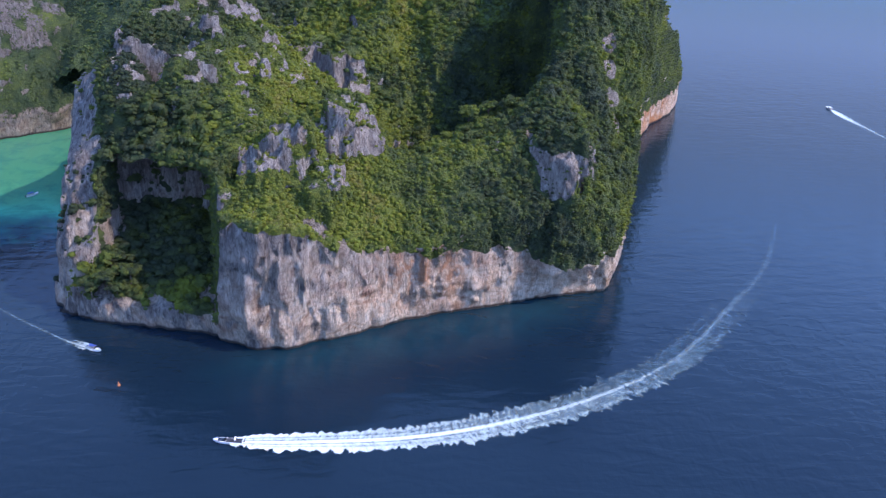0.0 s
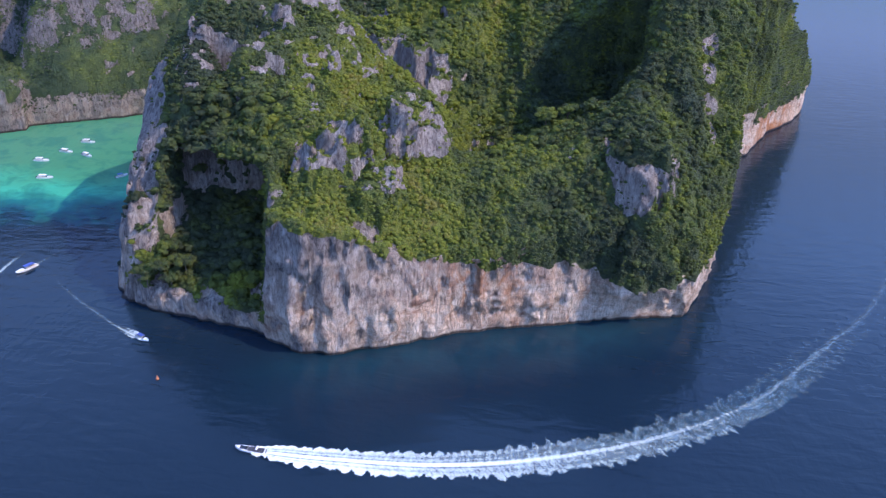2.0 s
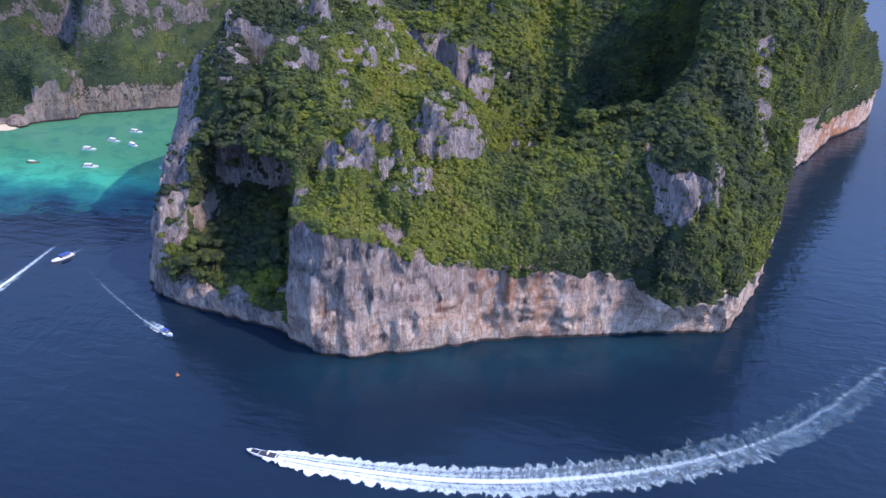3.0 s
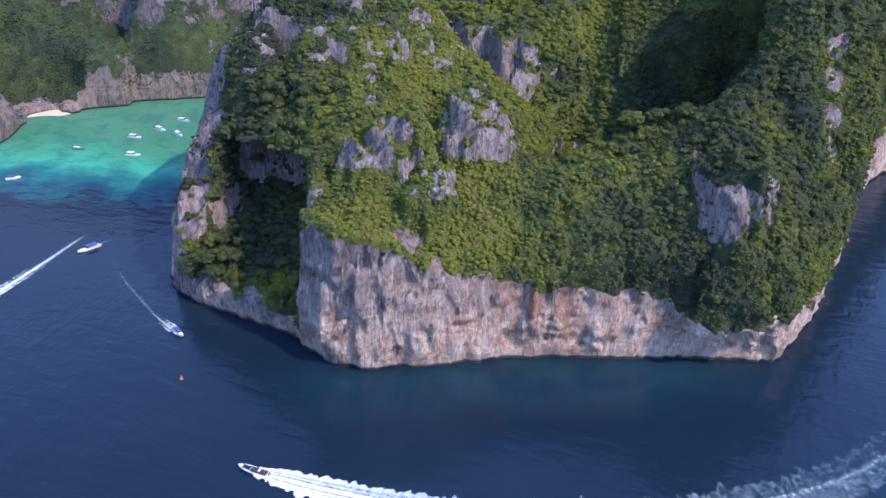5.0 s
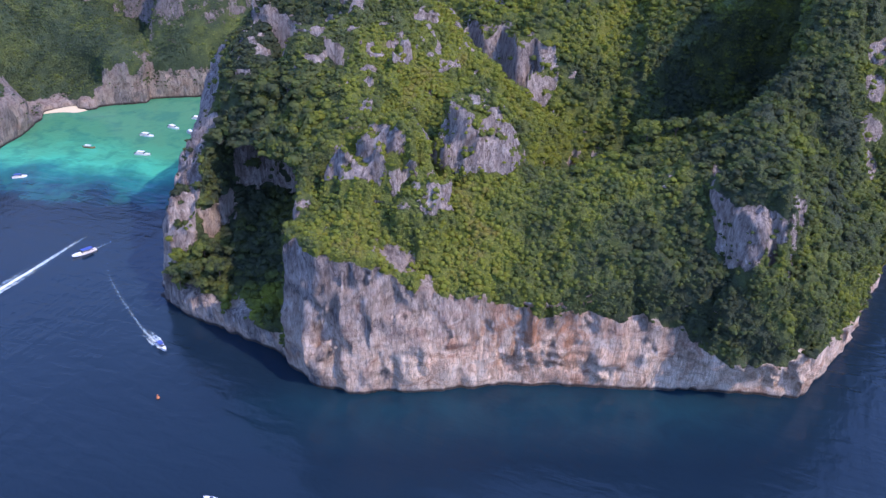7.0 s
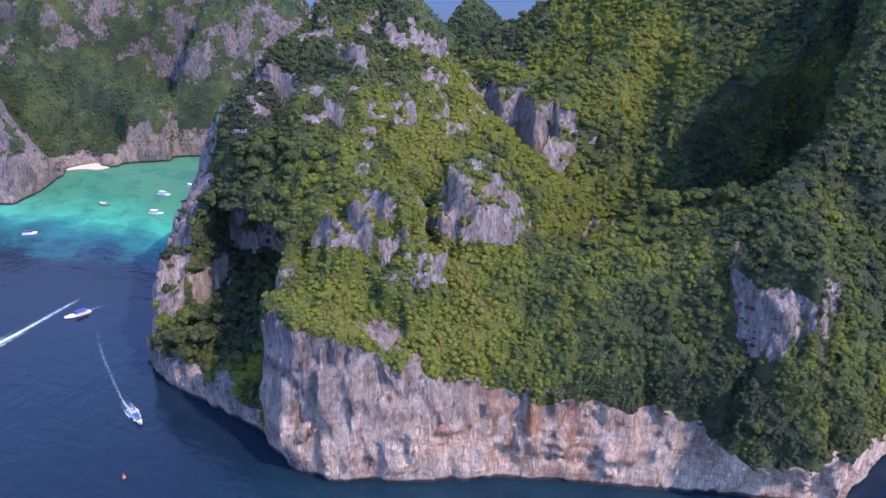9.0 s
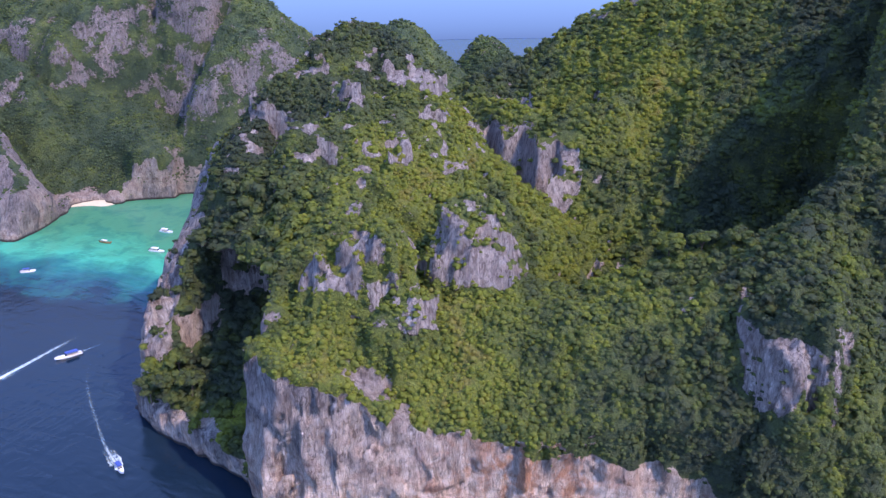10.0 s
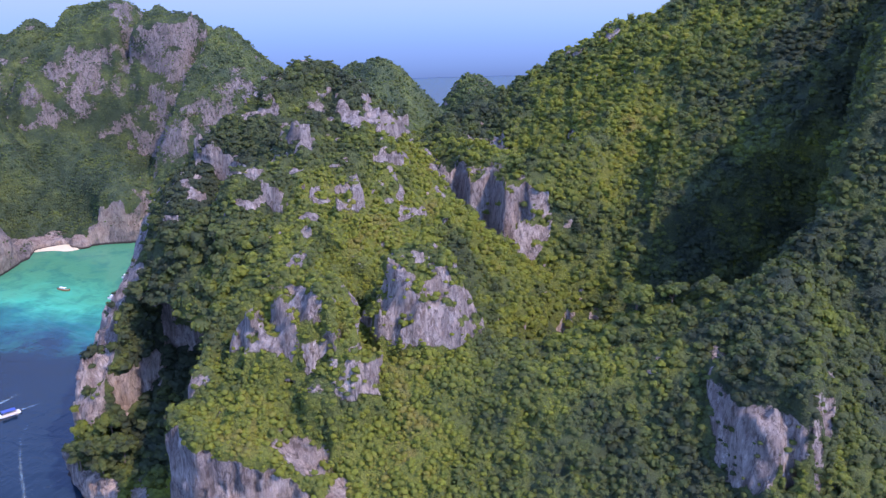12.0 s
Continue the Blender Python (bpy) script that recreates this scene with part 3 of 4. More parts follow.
def solid(hills, coast, low, high, step, lean, rough, hollow=None):
    """The skin of the land between two corners: hills, cut off at the coast by cliffs that lean out, roughened."""
    axes = [np.arange(a, b + step, step, dtype=np.float32) for a, b in zip(low, high)]
    X, Y = np.meshgrid(axes[0], axes[1], indexing="ij")
    h = hills(X, Y).astype(np.float32)
    gx, gy = np.gradient(h, step)
    tilt = np.maximum(0.28, 1 / np.sqrt(1 + gx * gx + gy * gy))
    wall = inside_distance(X, Y, coast).astype(np.float32)
    z = axes[2]
    out = lean * np.clip(z / 12, 0, 1) ** 0.6
    field = np.minimum((h[:, :, None] - z) * tilt[:, :, None], (wall[:, :, None] + out) * 0.97)
    if hollow:
        # bluffs of rock with upright sides
        for outline, foot, top, tip, *_ in BLUFFS:
            cx, cy = np.mean(outline, axis=0)
            at = (slice(*np.searchsorted(axes[0], (cx - 34, cx + 34))), slice(*np.searchsorted(axes[1], (cy - 34, cy + 34))))
            d = inside_distance(X[at], Y[at], outline).astype(np.float32)[:, :, None]
            cap = (top + tip[0] * (X[at] - cx) + tip[1] * (Y[at] - cy)).astype(np.float32)[:, :, None]
            near = np.stack(np.broadcast_arrays(X[at][:, :, None], Y[at][:, :, None], z), -1).reshape(-1, 3)
            notch = (4.0 * np.abs(value_noise(near + 13, (7, 7, 26))) + 2.5 * value_noise(near + 31, (13, 13, 13))).reshape(d.shape[:2] + z.shape)
            side, roof = d + 1.5 + (top - z) * 0.22 - notch, (cap - z) * 0.6 - 0.7 * notch
            body = np.minimum(-smax(-side, -roof, 9.0), z - foot + 12)
            field[at] = np.maximum(field[at], body)
        # an overhung recess under a roof of rock
        d = inside_distance(X, Y, hollow).astype(np.float32)
        floor = 13 + 0.55 * np.maximum(0, Y - 392)
        field = np.minimum(field, np.maximum(np.maximum(-d[:, :, None], z - 79), (floor[:, :, None] - z) * 0.9))
    band = np.nonzero(np.abs(field) < 9)
    p = np.stack([axes[k][band[k]] for k in range(3)], 1)
    bumps = 2.6 * value_noise(p, (19, 19, 22)) + 2.0 * value_noise(p + 120, (30, 30, 40)) * np.clip((p[:, 2] - 45) / 20, 0, 1) + 0.6 * value_noise(p + 7, (3.6, 3.6, 7)) + 1.1 * value_noise(p + 70, (8, 8, 12)) - 0.2
    bumps += 2.8 * np.abs(value_noise(p + 40, (8, 8, 34))) + 1.8 * np.abs(value_noise(p + 90, (5, 5, 18))) + 1.2 * np.abs(value_noise(p + 21, (2.8, 2.8, 12))) - 1.5
    # level ledges in the bedded eastern cliff
    bumps += 1.1 * value_noise(p + 55, (22, 22, 2.6)) * np.clip((p[:, 0] + 60) / 50, 0, 1) * np.clip((55 - p[:, 2]) / 15, 0, 1)
    face = np.nonzero((p[:, 2] < 130) & (p[:, 1] < 625) & (p[:, 0] > -260))[0]
    if hollow:
        f = p[face] + 1.5 * value_noise(p[face] + 5, (6, 6, 9))[:, None]
        bumps[face] = 0.6 * bumps[face] + np.clip((92 - f[:, 2]) / 30, 0.3, 1) * (1.5 * facets(f, (11, 11, 22), 3) + 1.1 * facets(f, (4.0, 4.0, 10), 17))
    field[band] += rough * bumps * np.clip(0.45 + p[:, 2] / 22, 0.45, 1)
    return main_piece(*surface_net(field, axes, step))


def surface_net(field, axes, step):
    full = field > 0
    count = np.zeros([n - 1 for n in full.shape], np.int8)
    spots = [(a, b, c) for a in (0, 1) for b in (0, 1) for c in (0, 1)]
    cut = lambda v, o: v[o[0]:v.shape[0] - 1 + o[0], o[1]:v.shape[1] - 1 + o[1], o[2]:v.shape[2] - 1 + o[2]]
    for o in spots:
        count += cut(full, o)
    cells = np.nonzero((count > 0) & (count < 8))
    index = np.full(count.shape, -1, np.int32)
    index[cells] = np.arange(len(cells[0]))
    total, hits = np.zeros((len(cells[0]), 3), np.float32), np.zeros(len(cells[0]), np.float32)
    for o in spots:
        for k in range(3):
            if o[k] == 0:
                e = tuple(o[m] + (m == k) for m in range(3))
                va = field[cells[0] + o[0], cells[1] + o[1], cells[2] + o[2]]
                vb = field[cells[0] + e[0], cells[1] + e[1], cells[2] + e[2]]
                crossed = (va > 0) != (vb > 0)
                f = np.where(crossed, va / np.where(crossed, va - vb, 1), 0)
                for m in range(3):
                    total[:, m] += np.where(crossed, o[m] + (f if m == k else 0), 0)
                hits += crossed
    verts = total / hits[:, None]
    for m in range(3):
        verts[:, m] = axes[m][0] + (cells[m] + verts[:, m]) * step
    quads = []
    for k in range(3):
        a, b = [m for m in range(3) if m != k]
        first = [slice(None)] * 3
        second = [slice(None)] * 3
        first[k], second[k] = slice(None, -1), slice(1, None)
        f0, f1 = full[tuple(first)], full[tuple(second)]
        e = np.nonzero(f0 != f1)
        keep = (e[a] > 0) & (e[b] > 0) & (e[a] < full.shape[a] - 1) & (e[b] < full.shape[b] - 1)
        e = [v[keep] for v in e]
        ring = []
        for da, db in ((0, 0), (1, 0), (1, 1), (0, 1)):
            c = list(e)
            c[a], c[b] = e[a] - 1 + da, e[b] - 1 + db
            ring.append(index[c[0], c[1], c[2]])
        q = np.stack(ring, 1)
        flip = f0[e[0], e[1], e[2]] != (k == 1)
        q[~flip] = q[~flip][:, ::-1]
        quads.append(q)
    return verts, np.concatenate(quads)


def main_piece(verts, quads):
    """The largest connected piece of a skin alone."""
    label = np.arange(len(verts))
    while True:
        low = label[quads].min(1)
        lower = label.copy()
        for k in range(4):
            np.minimum.at(lower, quads[:, k], low)
        lower = lower[lower]
        if (lower == label).all():
            break
        label = lower
    keep = label == np.bincount(label).argmax()
    index = np.cumsum(keep) - 1
    return verts[keep], index[quads[keep[quads[:, 0]]]]


def face_data(verts, quads):
    a, b, c, d = (verts[quads[:, k]] for k in range(4))
    n = np.cross(c - a, d - b)
    area = np.linalg.norm(n, axis=1)
    return (a + b + c + d) / 4, n / np.maximum(area, 1e-6)[:, None], area / 2


# ---- canopy ----
def crown_shape(seed, leaves, core):
    """A lumpy crown of leaf clumps round a rough core, about one metre in radius: corners, triangles, and a shift of tint per corner."""
    rng = np.random.default_rng(seed)
    bm = bmesh.new()
    bmesh.ops.create_icosphere(bm, subdivisions=core, radius=0.80)
    for v in bm.verts:
        v.co *= 1 + 0.45 * noise.noise(v.co * 2.9 + Vector((seed * 3.1, 0, 0)))
        v.co.z *= 0.74
    bmesh.ops.delete(bm, geom=[f for f in bm.faces if f.calc_center_median().z < -0.2], context="FACES")
    bm.verts.index_update()
    verts = [tuple(v.co) for v in bm.verts]
    faces = [tuple(v.index for v in f.verts) for f in bm.faces]
    bm.free()
    # tint rises with height: lighter tops are painted into the core
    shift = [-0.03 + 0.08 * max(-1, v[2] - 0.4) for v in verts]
    for _ in range(leaves):
        u = rng.random() * 2 * math.pi
        w = rng.random() * 1.15 - 0.15
        r = math.sqrt(max(0, 1 - w * w))
        n = Vector((r * math.cos(u), r * math.sin(u), w))
        c = n * (0.66 + 0.40 * rng.random())
        c.z *= 0.8
        n = (n + Vector(rng.normal(0, 0.30, 3)) + Vector((0, 0, 0.25))).normalized()
        s = n.orthogonal().normalized()
        s.rotate(Matrix.Rotation(rng.random() * 6.28, 3, n))
        t = n.cross(s)
        k = 0.12 + 0.15 * rng.random() ** 1.5
        base = len(verts)
        for a, b, z in ((-1, -0.7, -0.3), (0.9, -0.9, 0.15), (1.1, 0.8, -0.3), (-0.8, 1.0, 0.15)):
            verts.append(tuple(c + s * (a * k * (0.6 + 0.8 * rng.random())) + t * (b * k * (0.6 + 0.8 * rng.random())) + n * (z * k)))
        faces += [(base, base + 1, base + 2), (base, base + 2, base + 3)]
        shift += [0.02 + rng.normal(0, 0.07)] * 4
    return np.array(verts, np.float32), np.array(faces, np.int32), np.array(shift, np.float32)


def canopy(name, spots, sizes, shapes, material, seed):
    """Many crowns in one mesh: spots (n, 3), sizes (n,)."""
    rng = np.random.default_rng(seed)
    pick = rng.integers(0, len(shapes), len(spots))
    verts, faces, tints, base = [], [], [], 0
    for s, (pv, pf, shift) in enumerate(shapes):
        at = spots[pick == s]
        size = sizes[pick == s]
        n = len(at)
        if not n:
            continue
        turn = rng.random(n) * 2 * math.pi
        c, w = np.cos(turn)[:, None], np.sin(turn)[:, None]
        x = (pv[None, :, 0] * c - pv[None, :, 1] * w) * size[:, None] * rng.uniform(0.8, 1.25, n)[:, None]
        y = (pv[None, :, 0] * w + pv[None, :, 1] * c) * size[:, None]
        z = pv[None, :, 2] * size[:, None] * rng.uniform(0.75, 1.2, n)[:, None]
        verts.append(np.stack([x + at[:, 0:1], y + at[:, 1:2], z + at[:, 2:3]], 2).reshape(-1, 3))
        faces.append((pf[None] + (np.arange(n) * len(pv))[:, None, None]).reshape(-1, 3) + base)
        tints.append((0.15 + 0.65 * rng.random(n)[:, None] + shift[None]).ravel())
        base += n * len(pv)
    return mesh_of(name, np.concatenate(verts), np.concatenate(faces), material, True, tint=np.concatenate(tints))


LIP = ((-190, -106, -100, -84, -66, -50, -18, 12, 39, 78, 104, 131, 150), (14, 14, 65, 67, 64, 56, 43, 37, 33, 25, 21, 20, 28))
BARE = ((113, 542, 126, 6), (115, 537, 111, 6), (118, 531, 95, 6), (119, 522, 80, 6), (-195, 414, 45, 18), (-190, 414, 50, 20), (-117, 532, 148, 7), (-108, 532, 138, 7), (-100, 526, 128, 6), (-92, 549, 115, 9), (-88, 560, 108, 9), (-75, 712, 165, 11), (-58, 716, 173, 9), (-118, 655, 116, 12),
        (-117, 535, 132, 9), (-110, 545, 124, 9), (-100, 383, 72, 7), (-84, 380, 72, 6), (-186, 470, 70, 16))


def growth(mid, n, steep, front=False, lowest=9.0):
    """How readily plants grow at points of a skin, 0 to 1, and the radius of their crowns."""
    x, y, z = mid.T
    up = n[:, 2]
    patch = value_noise(mid, (26, 26, 26)) * 0.5 + value_noise(mid + 33, (9, 9, 9)) * 0.5
    good = np.clip((up + 0.28 * patch - steep) / 0.16, 0, 1) * np.clip((z - lowest - 8 * patch) / 4, 0, 1)
    size = np.full(len(mid), 2.0)
    if x.max() < -250:
        # the low ground round the bay is wooded right down, but for one bluff beside the beach
        woods = np.clip((up + 0.28 * patch + 0.15) / 0.16, 0, 1) * np.clip((z - 5 - 4 * patch) / 4, 0, 1)
        good = (0.28 + 0.5 * np.clip((up + 0.8 * patch - 0.15) / 0.5, 0, 1)) * (z > 9)
        bluff = (x > -456) & (z < np.where(x < -430, 32, 13) + 24 * patch) & (up < 0.8) | (y < 584) & (x > -530) & (up < 0.75)
        good = np.where((z < 66 + 12 * patch) & (x < -428) & (x + y < 215 + 20 * patch), woods, good)
        good = np.where((x > -428) & (z > 27) & (z < 58), np.clip((up + 0.7 * patch) / 0.25, 0, 1), good)
        good = np.where(bluff, 0.05, good)
    if front:
        # shrubs hang down the seaward slope as far as the top of the bare cliff
        bowl = (x > -10) & (x < 104) & (y > 500) & (y < 745)
        good = np.where(bowl, np.clip((up + 0.5) / 0.2, 0, 1) * (z > 9), good)
        seaward = (y < 480) & (x > -116) | (x > 100) & (y < 745) | (x > -178) & (y < 424)
        lip = np.interp(x, *LIP) + np.where(x > 110, 0.06 * np.maximum(0, y - 500), 0) + 5 * value_noise(mid + 11, (16, 16, 16)) + 3.0 * value_noise(mid + 3, (5, 5, 6))
        hang = np.clip((up + 0.35 * patch + np.where(x > 25, 0.75, 0.30)) / 0.2, 0, 1) * np.clip((z - lip) / 3, 0, 1)
        good = np.where(seaward, hang, good)
        bare = np.ones(len(mid))
        ragged = 0.5 * patch + 0.45 * value_noise(mid + 17, (5, 5, 12))
        for bx, by, bz, r in BARE:
            near = np.hypot(np.hypot(x - bx, y - by), (z - bz) * 0.8) / r + ragged
            bare *= np.maximum(np.clip((near - 0.85) / 0.45, 0, 1), np.clip((up - 0.55) / 0.15, 0, 1))
        good *= np.maximum(bare, 0.14 + 0.3 * np.clip(ragged, 0, 1))
        for outline, foot, top, tip, bare_from, bare_to in BLUFFS:
            d = inside_distance(x, y, outline)
            rock = np.clip((d + (7.5 if foot == 34 else 6.5) + 7 * ragged) / 2, 0, 1) * np.clip(((2.0 if foot == 34 else 0.66) - up + 0.35 * ragged) / 0.15, 0, 1) * np.clip((z - bare_from - 6 * ragged) / 4, 0, 1) * np.clip((bare_to + 8 * ragged - z) / 4, 0, 1)
            good *= 1 - (0.84 if foot == 34 else 0.93) * rock
        # a dark canopy drapes over the western hollow, beside a bare pillar
        drape = (x > -180) & (x < -106) & (y > 398) & (y < 442) & (z > 46 + 10 * patch) & (up > -0.6)
        good = np.where(drape, 0.95, good)
        west = (x < np.where(y < 440, -180, -186) + 5 * patch) & (y > 405) & (z > 16) & (z < 118 + 12 * patch) & (up < 0.75)
        good = np.where(west, good * 0.04, good)
        # the hanging curtain stays bare
        wall = (inside_distance(x, y, CURTAIN) > -9) & (y > 556) & (z < 112 - 0.30 * (x + 70) + 8 * patch) & (up < 0.6)
        good = np.where(wall, good * 0.06, good)
        # bare bands of rock across the summit
        high = np.clip((z - 88) / 25, 0, 1) * (y < 580) * (x < -70)
        good *= 1 - high * np.clip((0.6 * value_noise(mid + 60, (9, 9, 5)) + 0.6 * value_noise(mid + 81, (3.5, 3.5, 4)) - 0.32) / 0.12, 0, 1)
        size = np.where(seaward | (z > 100) & (y < 580), 1.3, size)
        size = np.where((y > 468) & (y < 565) & (x > -75), 1.8, size)
        size = np.where((x > 30) & seaward, 1.55, size)
        size = np.where((x < -112) & (z < 110) & (y < 480), np.where(x < -176, 1.7, 2.8), size)
    return good, size


def corner_normals(verts, quads, n):
    out = np.zeros((len(verts), 3))
    for k in range(4):
        np.add.at(out, quads[:, k], n)
    return out / np.maximum(np.linalg.norm(out, axis=1), 1e-6)[:, None]


def land(name, hills, coast, low, high, step, lean, rough, material, steep, front=False, lowest=9.0):
    """A piece of land as one mesh, and the middles, normals and areas of its faces."""
    verts, quads = solid(hills, coast, low, high, step, lean, rough, CAVE if front else None)
    skin = face_data(verts, quads)
    grown, _ = growth(verts, corner_normals(verts, quads, skin[1]), steep, front, lowest)
    return mesh_of(name, verts, quads, material, growth=grown), skin


def plant(skin, density, steep, seed, front=False, lowest=9.0):
    """Places for crowns on a skin, and their sizes."""
    rng = np.random.default_rng(seed)
    mid, n, area = skin
    up = n[:, 2]
    good, size = growth(mid, n, steep, front, lowest)
    # slopes that turn their backs on the southern sea are thinly grown
    away = np.einsum("ij,ij->i", n, np.array((60, 110, 215)) - mid) < -8
    keep = rng.random(len(mid)) < np.minimum(1, density * area * good * (2.6 / size) ** 1.7) * np.where(away, 0.1, 1)
    spots = mid[keep] + rng.normal(0, 0.4, (keep.sum(), 3))
    sizes = size[keep] * (0.55 + 0.95 * rng.random(len(spots)) ** 1.7 + 0.2 * value_noise(spots, (16, 16, 16)))
    sizes *= np.clip(0.75 + (up[keep] - 0.3), 0.72, 1.0)
    spots += n[keep] * (sizes * 0.2)[:, None]
    spots[:, 2] += sizes * 0.15
    return spots, sizes


# ---- sea and distance ----
bm = bmesh.new()
bmesh.ops.create_circle(bm, cap_ends=True, radius=5600, segments=96, matrix=Matrix.Translation((0, 400, 0)))
sea = part("water", bm, WATER)
tagged(sea, "deep blue sea turning turquoise over a sandy bay", "sea", kind="structure")

# an added glowing ring paints haze over the far sea and low sky
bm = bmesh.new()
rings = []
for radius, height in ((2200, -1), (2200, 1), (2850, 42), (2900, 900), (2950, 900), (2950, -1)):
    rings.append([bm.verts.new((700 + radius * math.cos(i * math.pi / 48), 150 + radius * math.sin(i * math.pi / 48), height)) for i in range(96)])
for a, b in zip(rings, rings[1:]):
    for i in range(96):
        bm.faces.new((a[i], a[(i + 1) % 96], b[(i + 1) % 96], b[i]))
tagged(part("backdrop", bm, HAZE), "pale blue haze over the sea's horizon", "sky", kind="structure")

# ---- the headland ----
island, main_skin = land("headland_cliffs", headland, COAST, (-246, 356, -6), (214, 742, 226), 1.4, 1.5, 1.35, KARST, 0.12, True)
tagged(island, "grey and orange limestone headland with sheer sea cliffs", "headland", kind="structure")
far_end, far_skin = land("headland_far_end", headland, COAST, (140, 738, -6), (320, 1014, 214), 4.0, 1.0, 1.2, KARST, -0.4, lowest=20)
tagged(far_end, "far wooded end of the headland above orange cliffs", "headland", kind="structure")
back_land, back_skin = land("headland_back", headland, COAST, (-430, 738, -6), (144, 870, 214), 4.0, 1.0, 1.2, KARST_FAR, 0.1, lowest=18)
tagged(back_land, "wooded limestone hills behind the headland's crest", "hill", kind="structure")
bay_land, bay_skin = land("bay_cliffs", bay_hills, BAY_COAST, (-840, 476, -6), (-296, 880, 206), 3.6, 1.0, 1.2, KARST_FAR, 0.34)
tagged(bay_land, "domed grey limestone massif enclosing the turquoise bay", "hill", kind="structure")

# ---- woods ----
SHRUBS = [crown_shape(s, 13, 1) for s in range(8)]
CROWNS = [crown_shape(s, 60, 2) for s in range(30, 36)]
PLAIN_CROWNS = [crown_shape(s, 22, 1) for s in range(40, 45)]
FAR_SHAPES = [crown_shape(s, 8, 1) for s in range(20, 24)]
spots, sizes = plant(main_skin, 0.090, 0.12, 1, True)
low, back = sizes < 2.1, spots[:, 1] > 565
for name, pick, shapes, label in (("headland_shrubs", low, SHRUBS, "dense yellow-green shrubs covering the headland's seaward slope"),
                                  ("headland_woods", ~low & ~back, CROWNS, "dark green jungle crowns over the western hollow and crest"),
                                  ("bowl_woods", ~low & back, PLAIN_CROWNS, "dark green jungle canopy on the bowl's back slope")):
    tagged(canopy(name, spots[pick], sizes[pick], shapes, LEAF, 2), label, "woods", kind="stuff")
for name, skin, label, seed in (("far_end_woods", far_skin, "bright green trees on the headland's far end", 4),
                                ("back_woods", back_skin, "green shrubs on the hills behind the crest", 5),
                                ("bay_woods", bay_skin, "green jungle on the slopes around the bay", 6)):
    spots, sizes = plant(skin, {4: 0.06, 5: 0.036, 6: 0.078}[seed], {4: -0.4, 5: 0.1, 6: 0.34}[seed], seed, lowest={4: 20, 5: 18, 6: 9}[seed])
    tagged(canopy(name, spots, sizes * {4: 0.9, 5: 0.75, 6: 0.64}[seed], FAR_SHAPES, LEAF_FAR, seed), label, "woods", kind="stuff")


def tree(name, x, y, z, height, spread, seed, label):
    """A single broad tree: tapered trunk, limbs, and a crown of leaf clumps."""
    rng = np.random.default_rng(seed)
    ob = tagged(new(name), label, "tree")
    ob.location = (x, y, z)
    tips, bm = [], bmesh.new()
    def limb(a, b, r0, r1):
        turn = (b - a).to_track_quat("Z", "Y").to_matrix().to_4x4()
        bmesh.ops.create_cone(bm, segments=7, radius1=r0, radius2=r1, depth=(b - a).length, matrix=Matrix.Translation((a + b) / 2) @ turn)
    fork = Vector((rng.normal(0, 0.3), rng.normal(0, 0.3), height * 0.5))
    limb(Vector((0, 0, -2)), fork, 0.45, 0.28)
    for k in range(6):
        a = k * 1.05 + rng.random()
        tip = Vector((math.cos(a) * spread * 0.62, math.sin(a) * spread * 0.62, height * (0.72 + 0.2 * rng.random())))
        limb(fork, tip, 0.2, 0.07)
        tips.append(tip)
    tips.append(Vector((0, 0, height * 0.86)))
    part("trunk", bm, BARK, ob)
    at = np.concatenate([np.array(t)[None] + rng.normal(0, spread * 0.22, (9, 3)) * (1, 1, 0.6) for t in tips])
    crown = canopy("crown", at, rng.uniform(0.22, 0.36, len(at)) * spread, CROWNS, LEAF, seed)
    crown.parent = ob




def islet():
    """A round wooded islet beyond the saddle."""
    def dome(X, Y):
        return 85 * np.clip(1 - ((X + 380) ** 2 + (Y - 1200) ** 2) / 62 ** 2, -0.2, 1) ** 1 * 1.0 - 0.0
    ring = [(-380 + 60 * math.cos(a), 1200 + 60 * math.sin(a)) for a in np.linspace(0, 2 * math.pi, 20, endpoint=False)]
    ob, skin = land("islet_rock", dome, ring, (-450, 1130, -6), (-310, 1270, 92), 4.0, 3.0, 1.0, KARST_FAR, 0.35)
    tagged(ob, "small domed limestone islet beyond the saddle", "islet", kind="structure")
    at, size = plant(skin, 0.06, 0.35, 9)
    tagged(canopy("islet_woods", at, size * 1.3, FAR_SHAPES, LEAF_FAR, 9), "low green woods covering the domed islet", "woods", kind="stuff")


islet()


def beach():
    """A small crescent of sand at the head of the bay."""
    bm = bmesh.new()
    n = 24
    rows = []
    for i in range(n + 1):
        u = i / n
        x, y = -487 + 34 * u, 592 + 38 * u + 5 * math.sin(u * 6)
        line = []
        for j in range(6):
            w = j / 5
            line.append(bm.verts.new((x - 15 * w + 6 * (1 - w) * math.sin(u * math.pi), y + 11 * w - 3, -0.3 + 2.4 * w ** 0.8)))
        rows.append(line)
    for a, b in zip(rows, rows[1:]):
        for j in range(5):
            bm.faces.new((a[j], a[j + 1], b[j + 1], b[j]))
    for f in bm.faces:
        f.smooth = True
    tagged(part("beach", bm, SAND), "small pale sand beach at the head of the bay", "beach", kind="structure")


beach()


